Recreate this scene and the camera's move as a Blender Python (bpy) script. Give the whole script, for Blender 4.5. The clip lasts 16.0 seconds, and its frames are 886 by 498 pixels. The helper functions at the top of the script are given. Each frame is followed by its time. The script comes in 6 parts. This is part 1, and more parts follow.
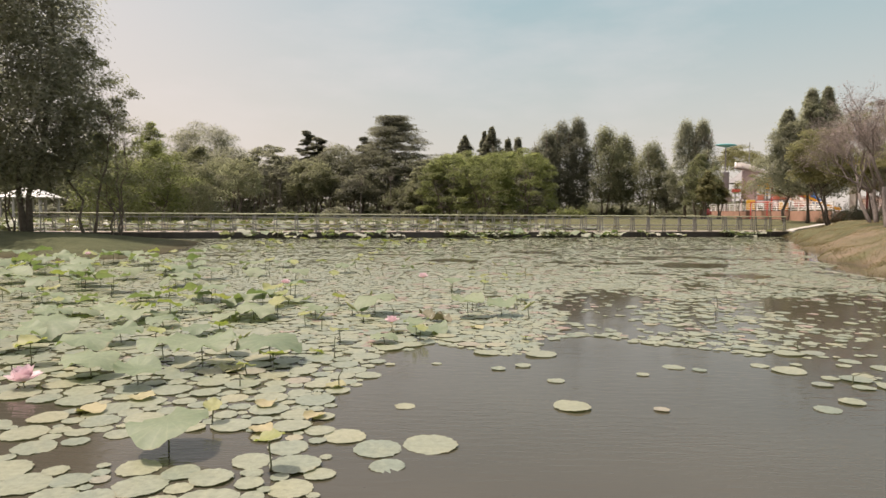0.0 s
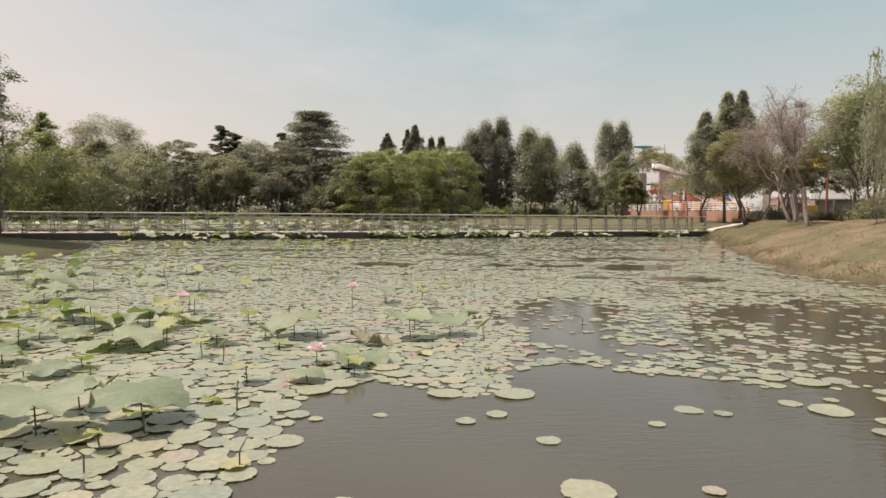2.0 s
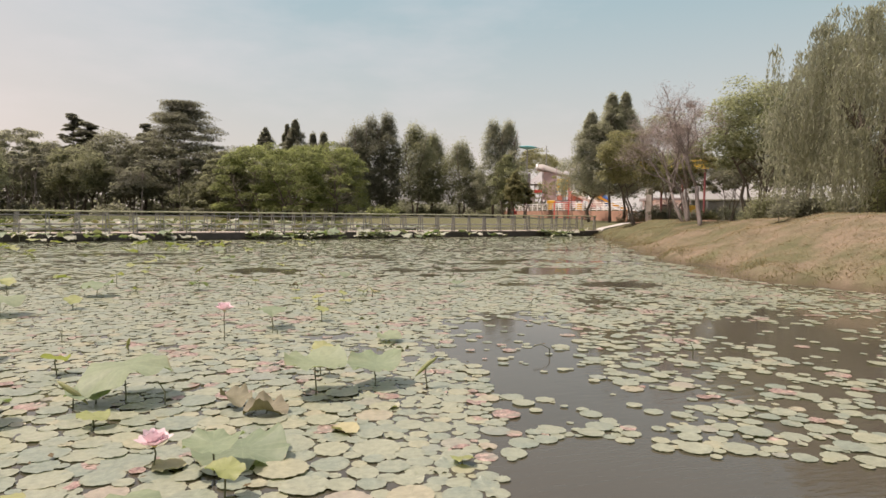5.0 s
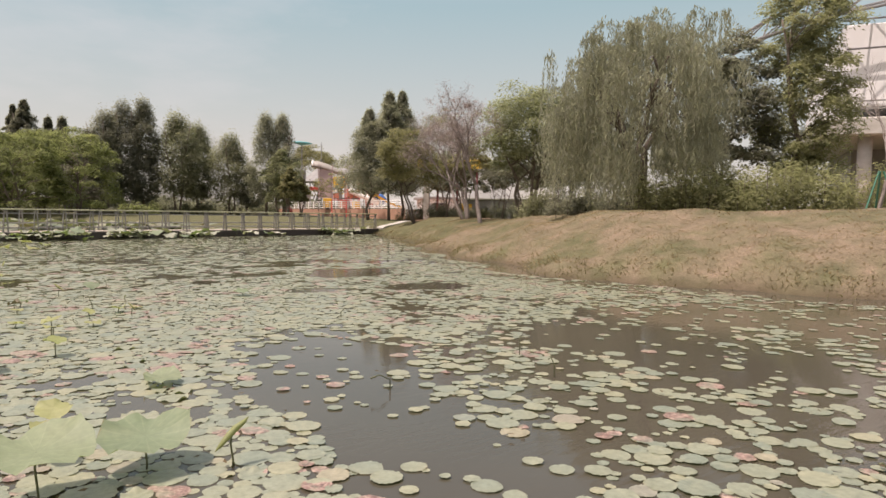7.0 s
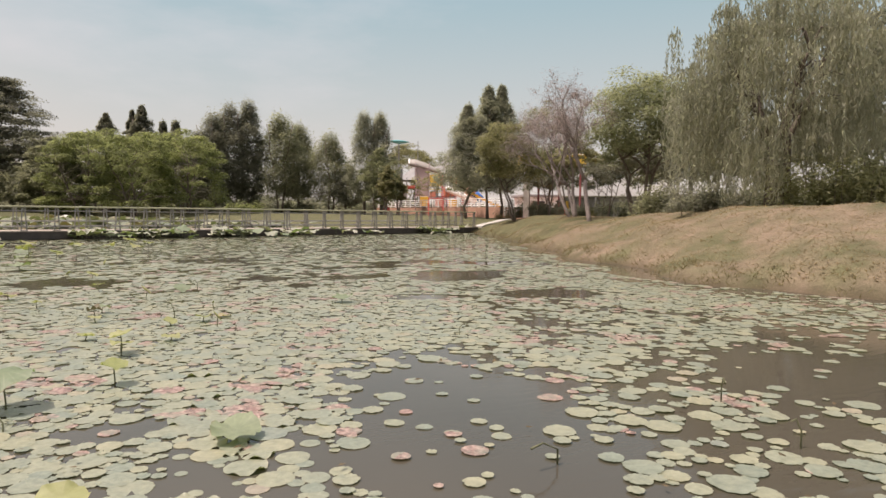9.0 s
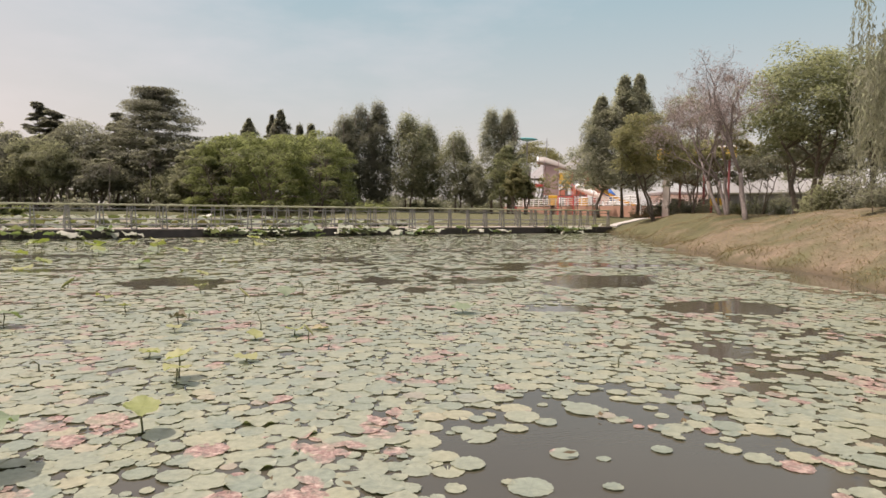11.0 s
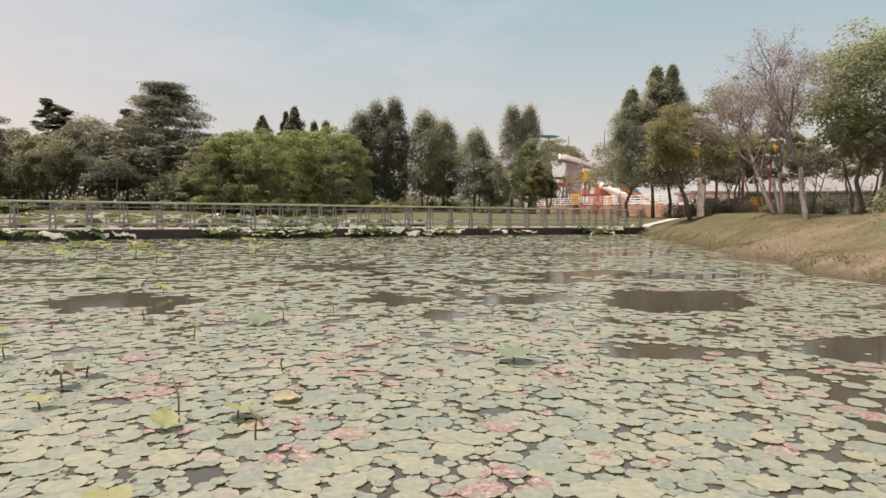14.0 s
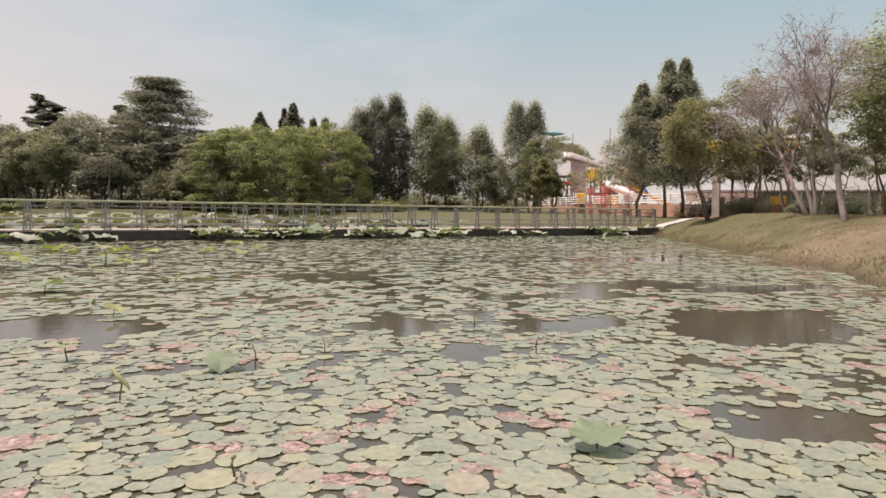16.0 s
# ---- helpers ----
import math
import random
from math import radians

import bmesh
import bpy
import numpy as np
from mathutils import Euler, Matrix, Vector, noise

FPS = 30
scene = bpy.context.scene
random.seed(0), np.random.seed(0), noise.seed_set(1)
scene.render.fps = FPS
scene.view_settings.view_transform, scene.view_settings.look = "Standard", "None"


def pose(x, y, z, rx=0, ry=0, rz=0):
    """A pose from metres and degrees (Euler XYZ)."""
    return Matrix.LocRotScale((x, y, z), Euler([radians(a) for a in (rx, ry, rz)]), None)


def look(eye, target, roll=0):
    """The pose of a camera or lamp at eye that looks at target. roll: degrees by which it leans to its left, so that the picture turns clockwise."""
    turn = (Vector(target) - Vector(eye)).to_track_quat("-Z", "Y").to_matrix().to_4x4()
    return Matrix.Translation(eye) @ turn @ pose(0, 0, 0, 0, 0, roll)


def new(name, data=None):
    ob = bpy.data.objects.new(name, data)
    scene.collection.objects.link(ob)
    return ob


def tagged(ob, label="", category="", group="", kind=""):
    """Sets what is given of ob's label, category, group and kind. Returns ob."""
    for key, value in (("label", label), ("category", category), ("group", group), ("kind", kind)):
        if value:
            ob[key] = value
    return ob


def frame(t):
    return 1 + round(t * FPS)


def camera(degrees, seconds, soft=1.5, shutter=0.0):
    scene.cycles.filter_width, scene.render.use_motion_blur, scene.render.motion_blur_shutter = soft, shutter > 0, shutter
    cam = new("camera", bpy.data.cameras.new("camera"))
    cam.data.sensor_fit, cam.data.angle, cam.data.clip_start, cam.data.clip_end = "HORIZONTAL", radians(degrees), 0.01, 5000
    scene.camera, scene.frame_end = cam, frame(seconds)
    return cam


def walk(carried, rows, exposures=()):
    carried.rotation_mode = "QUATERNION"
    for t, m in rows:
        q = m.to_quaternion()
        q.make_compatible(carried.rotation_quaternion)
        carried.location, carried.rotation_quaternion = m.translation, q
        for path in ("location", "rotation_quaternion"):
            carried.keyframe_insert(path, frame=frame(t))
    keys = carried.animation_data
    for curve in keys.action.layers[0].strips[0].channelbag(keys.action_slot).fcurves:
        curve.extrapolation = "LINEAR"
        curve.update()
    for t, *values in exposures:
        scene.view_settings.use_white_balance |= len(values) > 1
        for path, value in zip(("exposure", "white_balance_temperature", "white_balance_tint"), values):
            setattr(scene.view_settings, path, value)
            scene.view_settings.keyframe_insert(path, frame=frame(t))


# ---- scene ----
cam = camera(68.4, 16.0, soft=1.55)
METRES, EYE, TILT, LEAN, TURN = 15.2, 1.67, 0.0, 0.0, 0.0
EXPOSURES = [(0.0, 0.90, 6800, 19), (6.0, 0.90, 6750, 22), (16.0, 0.90, 6600, 22)]
ROWS = [
    (0.0, 0.0, 0.0, 0.0, 0.02, -3.22, -0.37),
    (0.5, -0.0036, 0.0323, 0.0, -2.29, -3.21, -0.41),
    (1.0, -0.007, 0.0651, -0.0008, -4.46, -3.19, -0.46),
    (1.5, -0.0086, 0.0946, -0.0015, -5.67, -3.21, -0.48),
    (2.0, -0.0126, 0.1252, -0.0019, -6.87, -3.19, -0.47),
    (2.5, -0.0157, 0.155, -0.0032, -7.22, -3.17, -0.49),
    (3.0, -0.0175, 0.1851, -0.0048, -7.87, -3.15, -0.5),
    (5.5, -0.0107, 0.3448, -0.0092, -22.3, -3.04, -0.65),
    (6.0, -0.0071, 0.3744, -0.0106, -28.78, -2.99, -0.7),
    (6.5, -0.0009, 0.4025, -0.0115, -35.09, -2.97, -0.77),
    (7.0, 0.0058, 0.4315, -0.0125, -36.99, -2.97, -0.76),
    (7.5, 0.0135, 0.4613, -0.0126, -35.44, -3.03, -0.7),
    (8.0, 0.0231, 0.4903, -0.0129, -34.3, -3.07, -0.69),
    (8.5, 0.0343, 0.5187, -0.0146, -32.34, -3.11, -0.68),
    (9.0, 0.0465, 0.5477, -0.0172, -28.79, -3.16, -0.64),
    (9.5, 0.0584, 0.5771, -0.0199, -25.4, -3.21, -0.6),
    (10.0, 0.0702, 0.6057, -0.0211, -21.98, -3.24, -0.56),
    (12.5, 0.1224, 0.7507, -0.0278, -16.21, -3.26, -0.55),
    (13.0, 0.1293, 0.7824, -0.0274, -16.23, -3.25, -0.56),
    (13.5, 0.1337, 0.814, -0.027, -16.25, -3.27, -0.58),
    (14.0, 0.1375, 0.8454, -0.0267, -16.25, -3.29, -0.61),
    (14.5, 0.1415, 0.8769, -0.0264, -16.24, -3.3, -0.63),
    (15.0, 0.1463, 0.9093, -0.0263, -16.23, -3.32, -0.64),
    (15.5, 0.1518, 0.9412, -0.0257, -16.23, -3.35, -0.65),
    (16.0, 0.1577, 0.9727, -0.0245, -16.24, -3.39, -0.67),
]
walk(cam, [(t, pose(0, 0, EYE, TILT, LEAN, TURN) @ pose(METRES * x, METRES * y, METRES * z, 90 + pitch, roll, yaw)) for t, x, y, z, yaw, pitch, roll in ROWS], EXPOSURES)

# ---- world, sun ----
SUN_TO = Vector((-0.40, 0.06, 0.91)).normalized()
world = bpy.data.worlds.new("world")
scene.world = world
world.use_nodes = True
wn, wl = world.node_tree.nodes, world.node_tree.links
wn.clear()
sky = wn.new("ShaderNodeTexSky")
sky.sky_type = 'NISHITA'
sky.sun_disc = False
sky.sun_elevation = math.asin(SUN_TO.z)
sky.sun_rotation = math.atan2(SUN_TO.x, SUN_TO.y)
sky.air_density, sky.dust_density, sky.ozone_density = 1.0, 4.0, 1.6
tc = wn.new("ShaderNodeTexCoord")
mp = wn.new("ShaderNodeMapping")
mp.inputs["Scale"].default_value = (1.0, 1.0, 3.2)
cn = wn.new("ShaderNodeTexNoise")
cn.inputs["Scale"].default_value, cn.inputs["Detail"].default_value, cn.inputs["Roughness"].default_value = 2.3, 6.0, 0.58
cr = wn.new("ShaderNodeValToRGB")
cr.color_ramp.elements[0].position, cr.color_ramp.elements[1].position = 0.50, 0.78
cr.color_ramp.elements[0].color, cr.color_ramp.elements[1].color = (0, 0, 0, 1), (0.34, 0.34, 0.34, 1)
mixc = wn.new("ShaderNodeMixRGB")
mixc.inputs[2].default_value = (3.75, 3.6, 3.55, 1)
bg = wn.new("ShaderNodeBackground")
bg.inputs[1].default_value = 0.124
sepw = wn.new("ShaderNodeSeparateXYZ")
hz = wn.new("ShaderNodeMapRange")
hz.inputs["From Min"].default_value, hz.inputs["From Max"].default_value = 0.0, 0.6
hz.inputs["To Min"].default_value, hz.inputs["To Max"].default_value = 0.95, 0.72
mixh = wn.new("ShaderNodeMixRGB")
veil = wn.new("ShaderNodeValToRGB")
veil.color_ramp.elements[0].position, veil.color_ramp.elements[0].color = 0.0, (0.93, 0.865, 0.758, 1)
veil.color_ramp.elements[1].position, veil.color_ramp.elements[1].color = 0.30, (0.455, 0.665, 0.648, 1)
for stop, tone in ((0.62, (0.72, 0.82, 0.80, 1)), (0.86, (1.25, 1.24, 1.18, 1))):
    veil.color_ramp.elements.new(stop).color = tone
gain = wn.new("ShaderNodeMixRGB")
gain.blend_type = 'MULTIPLY'
gain.inputs[0].default_value = 1.0
gain.inputs[2].default_value = (3.5, 3.5, 3.5, 1)
out = wn.new("ShaderNodeOutputWorld")
wl.new(tc.outputs["Generated"], mp.inputs[0])
wl.new(mp.outputs[0], cn.inputs["Vector"])
wl.new(cn.outputs["Fac"], cr.inputs[0])
wl.new(cr.outputs[0], mixc.inputs[0])
wl.new(sky.outputs[0], mixh.inputs[1])
wl.new(mixh.outputs[0], mixc.inputs[1])
wl.new(mixc.outputs[0], bg.inputs[0])
wl.new(tc.outputs["Generated"], sepw.inputs[0])
wl.new(sepw.outputs[2], hz.inputs[0])
wl.new(hz.outputs[0], mixh.inputs[0])
wl.new(sepw.outputs[2], veil.inputs[0])
wl.new(veil.outputs[0], gain.inputs[1])
west_side = wn.new("ShaderNodeMapRange")
west_side.inputs["From Min"].default_value, west_side.inputs["From Max"].default_value = 0.05, -0.58
west_side.inputs["To Min"].default_value, west_side.inputs["To Max"].default_value = 0.0, 0.85
warm = wn.new("ShaderNodeMixRGB")
warm.inputs[2].default_value = (3.5, 3.18, 2.78, 1)
wl.new(sepw.outputs[0], west_side.inputs[0])
wl.new(west_side.outputs[0], warm.inputs[0])
wl.new(gain.outputs[0], warm.inputs[1])
wl.new(warm.outputs[0], mixh.inputs[2])
wl.new(bg.outputs[0], out.inputs[0])

sun = new("sun", bpy.data.lights.new("sun", "SUN"))
sun.data.energy, sun.data.angle, sun.data.color = 2.7, radians(0.6), (1.0, 0.93, 0.82)
sun.matrix_world = look((0, 0, 60), Vector((0, 0, 60)) - SUN_TO)

# ---- materials ----
def nodes_of(name):
    m = bpy.data.materials.new(name)
    m.use_nodes = True
    n, l = m.node_tree.nodes, m.node_tree.links
    return m, n, l, n["Principled BSDF"]


def ramp(n, stops, mode='LINEAR'):
    r = n.new("ShaderNodeValToRGB")
    r.color_ramp.interpolation = mode
    e = r.color_ramp.elements
    while len(e) < len(stops):
        e.new(0.5)
    for i, (p, c) in enumerate(stops):
        e[i].position, e[i].color = p, (*c, 1)
    return r


def noise_tex(n, l, scale, detail=4, rough=0.55, coord="Object", stretch=None, island=False):
    t = n.new("ShaderNodeTexNoise")
    t.inputs["Scale"].default_value, t.inputs["Detail"].default_value, t.inputs["Roughness"].default_value = scale, detail, rough
    if coord == "World":
        src = n.new("ShaderNodeNewGeometry").outputs["Position"]
    else:
        src = n.new("ShaderNodeTexCoord").outputs[coord]
    if stretch:
        mm = n.new("ShaderNodeMapping")
        mm.inputs["Scale"].default_value = stretch
        l.new(src, mm.inputs[0])
        src = mm.outputs[0]
    l.new(src, t.inputs["Vector"])
    return t


def mix(n, l, fac, a, b, mode='MIX'):
    x = n.new("ShaderNodeMixRGB")
    x.blend_type = mode
    for i, v in enumerate((fac, a, b)):
        if isinstance(v, bpy.types.NodeSocket):
            l.new(v, x.inputs[i])
        elif i == 0:
            x.inputs[0].default_value = v
        else:
            x.inputs[i].default_value = (*v, 1)
    return x.outputs[0]


def math_node(n, l, op, a, b=0.0):
    x = n.new("ShaderNodeMath")
    x.operation = op
    for i, v in enumerate((a, b)):
        if isinstance(v, bpy.types.NodeSocket):
            l.new(v, x.inputs[i])
        else:
            x.inputs[i].default_value = v
    return x.outputs[0]


def bump(n, l, bsdf, height, strength=0.3, dist=0.02):
    b = n.new("ShaderNodeBump")
    b.inputs["Strength"].default_value, b.inputs["Distance"].default_value = strength, dist
    l.new(height, b.inputs["Height"])
    l.new(b.outputs[0], bsdf.inputs["Normal"])


def plain(name, c1, c2, rough=0.6, scale=6.0, metal=0.0, bumpy=0.15, coord="Object"):
    m, n, l, b = nodes_of(name)
    t = noise_tex(n, l, scale, 6, 0.6, coord)
    r = ramp(n, [(0.3, c1), (0.7, c2)])
    l.new(t.outputs["Fac"], r.inputs[0])
    l.new(r.outputs[0], b.inputs["Base Color"])
    b.inputs["Roughness"].default_value, b.inputs["Metallic"].default_value = rough, metal
    t2 = noise_tex(n, l, scale * 9, 3, 0.6, coord)
    bump(n, l, b, t2.outputs["Fac"], bumpy, 0.01)
    return m


def foliage(name, stops, trans=0.3, rough=0.48, tint=(0.54, 0.56, 0.455)):
    """Leaves: each leaf its own tone, with patches over the crown and light coming through."""
    m, n, l, b = nodes_of(name)
    g = n.new("ShaderNodeNewGeometry")
    t = noise_tex(n, l, 0.8, 2, 0.5, "Object")
    v = math_node(n, l, 'ADD', math_node(n, l, 'MULTIPLY', g.outputs["Random Per Island"], 0.26), math_node(n, l, 'MULTIPLY', math_node(n, l, 'SUBTRACT', t.outputs["Fac"], 0.18), 0.95))
    o = n.new("ShaderNodeObjectInfo")
    v = math_node(n, l, 'ADD', v, math_node(n, l, 'MULTIPLY', math_node(n, l, 'SUBTRACT', o.outputs["Random"], 0.5), 0.12))
    r = ramp(n, stops)
    l.new(v, r.inputs[0])
    l.new(r.outputs[0], b.inputs["Base Color"])
    b.inputs["Roughness"].default_value = rough
    b.inputs["Specular IOR Level"].default_value = 0.2
    tr = n.new("ShaderNodeBsdfTranslucent")
    l.new(mix(n, l, 1.0, r.outputs[0], tuple(2.0 * q for q in tint), 'MULTIPLY'), tr.inputs[0])
    ms = n.new("ShaderNodeMixShader")
    ms.inputs[0].default_value = trans
    l.new(b.outputs[0], ms.inputs[1])
    l.new(tr.outputs[0], ms.inputs[2])
    l.new(ms.outputs[0], n["Material Output"].inputs[0])
    return m


def pad_material(name, stops, red, veins=1.0, trans=0.15, vein_col=(0.30, 0.34, 0.2), rough=0.37):
    """Floating leaves: tone by leaf, reddened ones in drifts, pale ribs, browned rims."""
    m, n, l, b = nodes_of(name)
    g = n.new("ShaderNodeNewGeometry")
    o = n.new("ShaderNodeObjectInfo")
    rnd = math_node(n, l, 'FRACT', math_node(n, l, 'ADD', g.outputs["Random Per Island"], o.outputs["Random"]))
    r = ramp(n, stops)
    l.new(rnd, r.inputs[0])
    uv = n.new("ShaderNodeUVMap")
    sep = n.new("ShaderNodeSeparateXYZ")
    l.new(uv.outputs[0], sep.inputs[0])
    rad = math_node(n, l, 'SQRT', math_node(n, l, 'ADD', math_node(n, l, 'POWER', sep.outputs[0], 2.0), math_node(n, l, 'POWER', sep.outputs[1], 2.0)))
    ang = math_node(n, l, 'ARCTAN2', sep.outputs[1], sep.outputs[0])
    rib = math_node(n, l, 'POWER', math_node(n, l, 'ABSOLUTE', math_node(n, l, 'COSINE', math_node(n, l, 'MULTIPLY', ang, 8.0))), 40.0)
    rib = math_node(n, l, 'MULTIPLY', rib, 0.30 * veins)
    drift = noise_tex(n, l, 1.5, 2, 0.5, "World")
    fine = noise_tex(n, l, 22.0, 4, 0.65, "World")
    stain = noise_tex(n, l, 5.5, 4, 0.62, "World")
    col = mix(n, l, rib, r.outputs[0], vein_col)
    blot = ramp(n, [(0.45, (0, 0, 0)), (0.72, (1, 1, 1))])
    l.new(stain.outputs["Fac"], blot.inputs[0])
    col = mix(n, l, math_node(n, l, 'MULTIPLY', blot.outputs[0], 0.30 if red else 0.14), col, (0.345, 0.325, 0.215))
    if red:
        sec = math_node(n, l, 'FRACT', math_node(n, l, 'MULTIPLY', rnd, 17.31))
        geo = n.new("ShaderNodeSeparateXYZ")
        l.new(g.outputs["Position"], geo.inputs[0])
        north = n.new("ShaderNodeMapRange")
        north.inputs["From Min"].default_value, north.inputs["From Max"].default_value = 7.5, 13.0
        north.inputs["To Min"].default_value, north.inputs["To Max"].default_value = 0.03, 1.0
        l.new(geo.outputs[1], north.inputs[0])
        much = n.new("ShaderNodeMapRange")
        much.inputs["From Min"].default_value, much.inputs["From Max"].default_value = 0.58, 0.645
        much.inputs["To Min"].default_value, much.inputs["To Max"].default_value = 0.03, 0.72
        l.new(drift.outputs["Fac"], much.inputs[0])
        east = n.new("ShaderNodeMapRange")
        east.inputs["From Min"].default_value, east.inputs["From Max"].default_value = -3.5, -0.8
        east.inputs["To Min"].default_value, east.inputs["To Max"].default_value = 0.08, 1.0
        l.new(geo.outputs[0], east.inputs[0])
        lim = math_node(n, l, 'MULTIPLY', math_node(n, l, 'MULTIPLY', much.outputs[0], north.outputs[0]), east.outputs[0])
        isred = math_node(n, l, 'LESS_THAN', sec, lim)
        crum = ramp(n, [(0.36, (0.13, 0.065, 0.062)), (0.52, (0.30, 0.165, 0.145)), (0.68, (0.50, 0.40, 0.34))])
        l.new(fine.outputs["Fac"], crum.inputs[0])
        tone = crum.outputs[0]
        net = n.new("ShaderNodeTexVoronoi")
        net.feature = 'DISTANCE_TO_EDGE'
        net.inputs["Scale"].default_value = 34.0
        l.new(g.outputs["Position"], net.inputs["Vector"])
        edge = ramp(n, [(0.02, (1, 1, 1)), (0.12, (0, 0, 0))])
        l.new(net.outputs["Distance"], edge.inputs[0])
        tone = mix(n, l, math_node(n, l, 'MULTIPLY', edge.outputs[0], 0.55), tone, (0.52, 0.42, 0.34))
        half = ramp(n, [(0.38, (0.35, 0.35, 0.35)), (0.54, (0.95, 0.95, 0.95))])
        l.new(stain.outputs["Fac"], half.inputs[0])
        col = mix(n, l, math_node(n, l, 'MULTIPLY', isred, half.outputs[0]), col, tone)
    rim = math_node(n, l, 'GREATER_THAN', math_node(n, l, 'ADD', rad, math_node(n, l, 'MULTIPLY', math_node(n, l, 'SUBTRACT', stain.outputs["Fac"], 0.5), 0.35)), 1.0)
    col = mix(n, l, math_node(n, l, 'MULTIPLY', rim, 0.5), col, (0.24, 0.19, 0.10))
    mott = ramp(n, [(0.3, (0.74, 0.75, 0.72)), (0.7, (1.16, 1.14, 1.12))] if red else [(0.3, (0.88, 0.88, 0.86)), (0.7, (1.08, 1.08, 1.07))])
    l.new(fine.outputs["Fac"], mott.inputs[0])
    col = mix(n, l, 1.0, col, mott.outputs[0], 'MULTIPLY')
    l.new(col, b.inputs["Base Color"])
    b.inputs["Roughness"].default_value = rough
    b.inputs["Specular IOR Level"].default_value = 0.62
    bump(n, l, b, math_node(n, l, 'ADD', math_node(n, l, 'MULTIPLY', rib, 1.5), fine.outputs["Fac"]), 0.25, 0.006)
    tr = n.new("ShaderNodeBsdfTranslucent")
    l.new(mix(n, l, 1.0, col, (1.1, 1.3, 0.5), 'MULTIPLY'), tr.inputs[0])
    ms = n.new("ShaderNodeMixShader")
    ms.inputs[0].default_value = trans
    l.new(b.outputs[0], ms.inputs[1])
    l.new(tr.outputs[0], ms.inputs[2])
    l.new(ms.outputs[0], n["Material Output"].inputs[0])
    return m


M_PAD = pad_material("lily_pad", [(0.0, (0.222, 0.256, 0.205)), (0.25, (0.252, 0.278, 0.214)), (0.5, (0.280, 0.298, 0.222)), (0.74, (0.298, 0.312, 0.228)), (0.90, (0.326, 0.328, 0.228)), (0.955, (0.350, 0.332, 0.226)), (0.97, (0.350, 0.296, 0.232)), (1.0, (0.235, 0.266, 0.222))], True)
M_BED = pad_material("lotus_bed_leaf", [(0.0, (0.13, 0.14, 0.09)), (0.4, (0.22, 0.24, 0.16)), (0.7, (0.29, 0.28, 0.19)), (1.0, (0.20, 0.15, 0.09))], False, 0.5, 0.2)
M_LOTUS = pad_material("lotus_leaf", [(0.0, (0.165, 0.215, 0.130)), (0.5, (0.205, 0.252, 0.155)), (1.0, (0.25, 0.286, 0.178))], False, 0.9, 0.3, (0.33, 0.36, 0.25), 0.6)
M_YOUNG = pad_material("young_lotus_leaf", [(0.0, (0.24, 0.27, 0.10)), (0.5, (0.30, 0.315, 0.128)), (1.0, (0.35, 0.345, 0.17))], False, 0.6, 0.35, (0.40, 0.39, 0.18), 0.58)
M_WILT = pad_material("wilted_lotus_leaf", [(0.0, (0.13, 0.125, 0.068)), (0.5, (0.18, 0.145, 0.096)), (1.0, (0.24, 0.225, 0.125))], False, 0.8, 0.1, (0.25, 0.20, 0.11), 0.7)
M_DRY = pad_material("dry_curled_leaf", [(0.0, (0.30, 0.29, 0.16)), (0.5, (0.35, 0.33, 0.18)), (1.0, (0.40, 0.31, 0.20))], False, 0.8, 0.2, (0.40, 0.35, 0.2), 0.7)
M_PALE_LEAF = pad_material("pale_lotus_leaf", [(0.0, (0.27, 0.285, 0.215)), (0.5, (0.34, 0.345, 0.27)), (1.0, (0.42, 0.41, 0.33))], False, 0.8, 0.2, (0.42, 0.42, 0.33), 0.65)
M_STEM = plain("lotus_stem", (0.07, 0.08, 0.035), (0.13, 0.13, 0.06), 0.6, 20)
M_PETAL = foliage("lotus_petal", [(0.0, (0.74, 0.55, 0.58)), (0.5, (0.80, 0.69, 0.70)), (1.0, (0.84, 0.78, 0.76))], 0.3, 0.5, (0.5, 0.38, 0.42))
M_POD = plain("lotus_seed_head", (0.55, 0.45, 0.10), (0.65, 0.55, 0.18), 0.6, 30)
M_BARK = plain("bark", (0.10, 0.08, 0.06), (0.20, 0.165, 0.13), 0.9, 9, 0, 0.6)
M_PALE_BARK = plain("pale_bark", (0.16, 0.132, 0.115), (0.29, 0.245, 0.22), 0.85, 9, 0, 0.5)
# M_LEAF, M_LEAF_MID, M_LEAF_GREY: haze painted in, colours lifted and greyed.
M_LEAF = foliage("hazed_dark_leaves", [(0.15, (0.168, 0.166, 0.128)), (0.5, (0.244, 0.240, 0.186)), (0.85, (0.318, 0.310, 0.243))], 0.70)
M_LEAF_DEEP = foliage("deep_leaves", [(0.15, (0.145, 0.142, 0.110)), (0.5, (0.202, 0.198, 0.154)), (0.85, (0.262, 0.255, 0.200))], 0.70)
M_LEAF_MID = foliage("hazed_green_leaves", [(0.15, (0.184, 0.187, 0.122)), (0.5, (0.272, 0.272, 0.180)), (0.85, (0.362, 0.355, 0.242))], 0.70)
M_LEAF_BRIGHT = foliage("bright_leaves", [(0.15, (0.130, 0.148, 0.066)), (0.5, (0.245, 0.266, 0.118)), (0.85, (0.37, 0.38, 0.186))], 0.70)
M_LEAF_OLIVE = foliage("olive_leaves", [(0.15, (0.155, 0.150, 0.078)), (0.5, (0.255, 0.240, 0.128)), (0.85, (0.355, 0.330, 0.185))], 0.70)
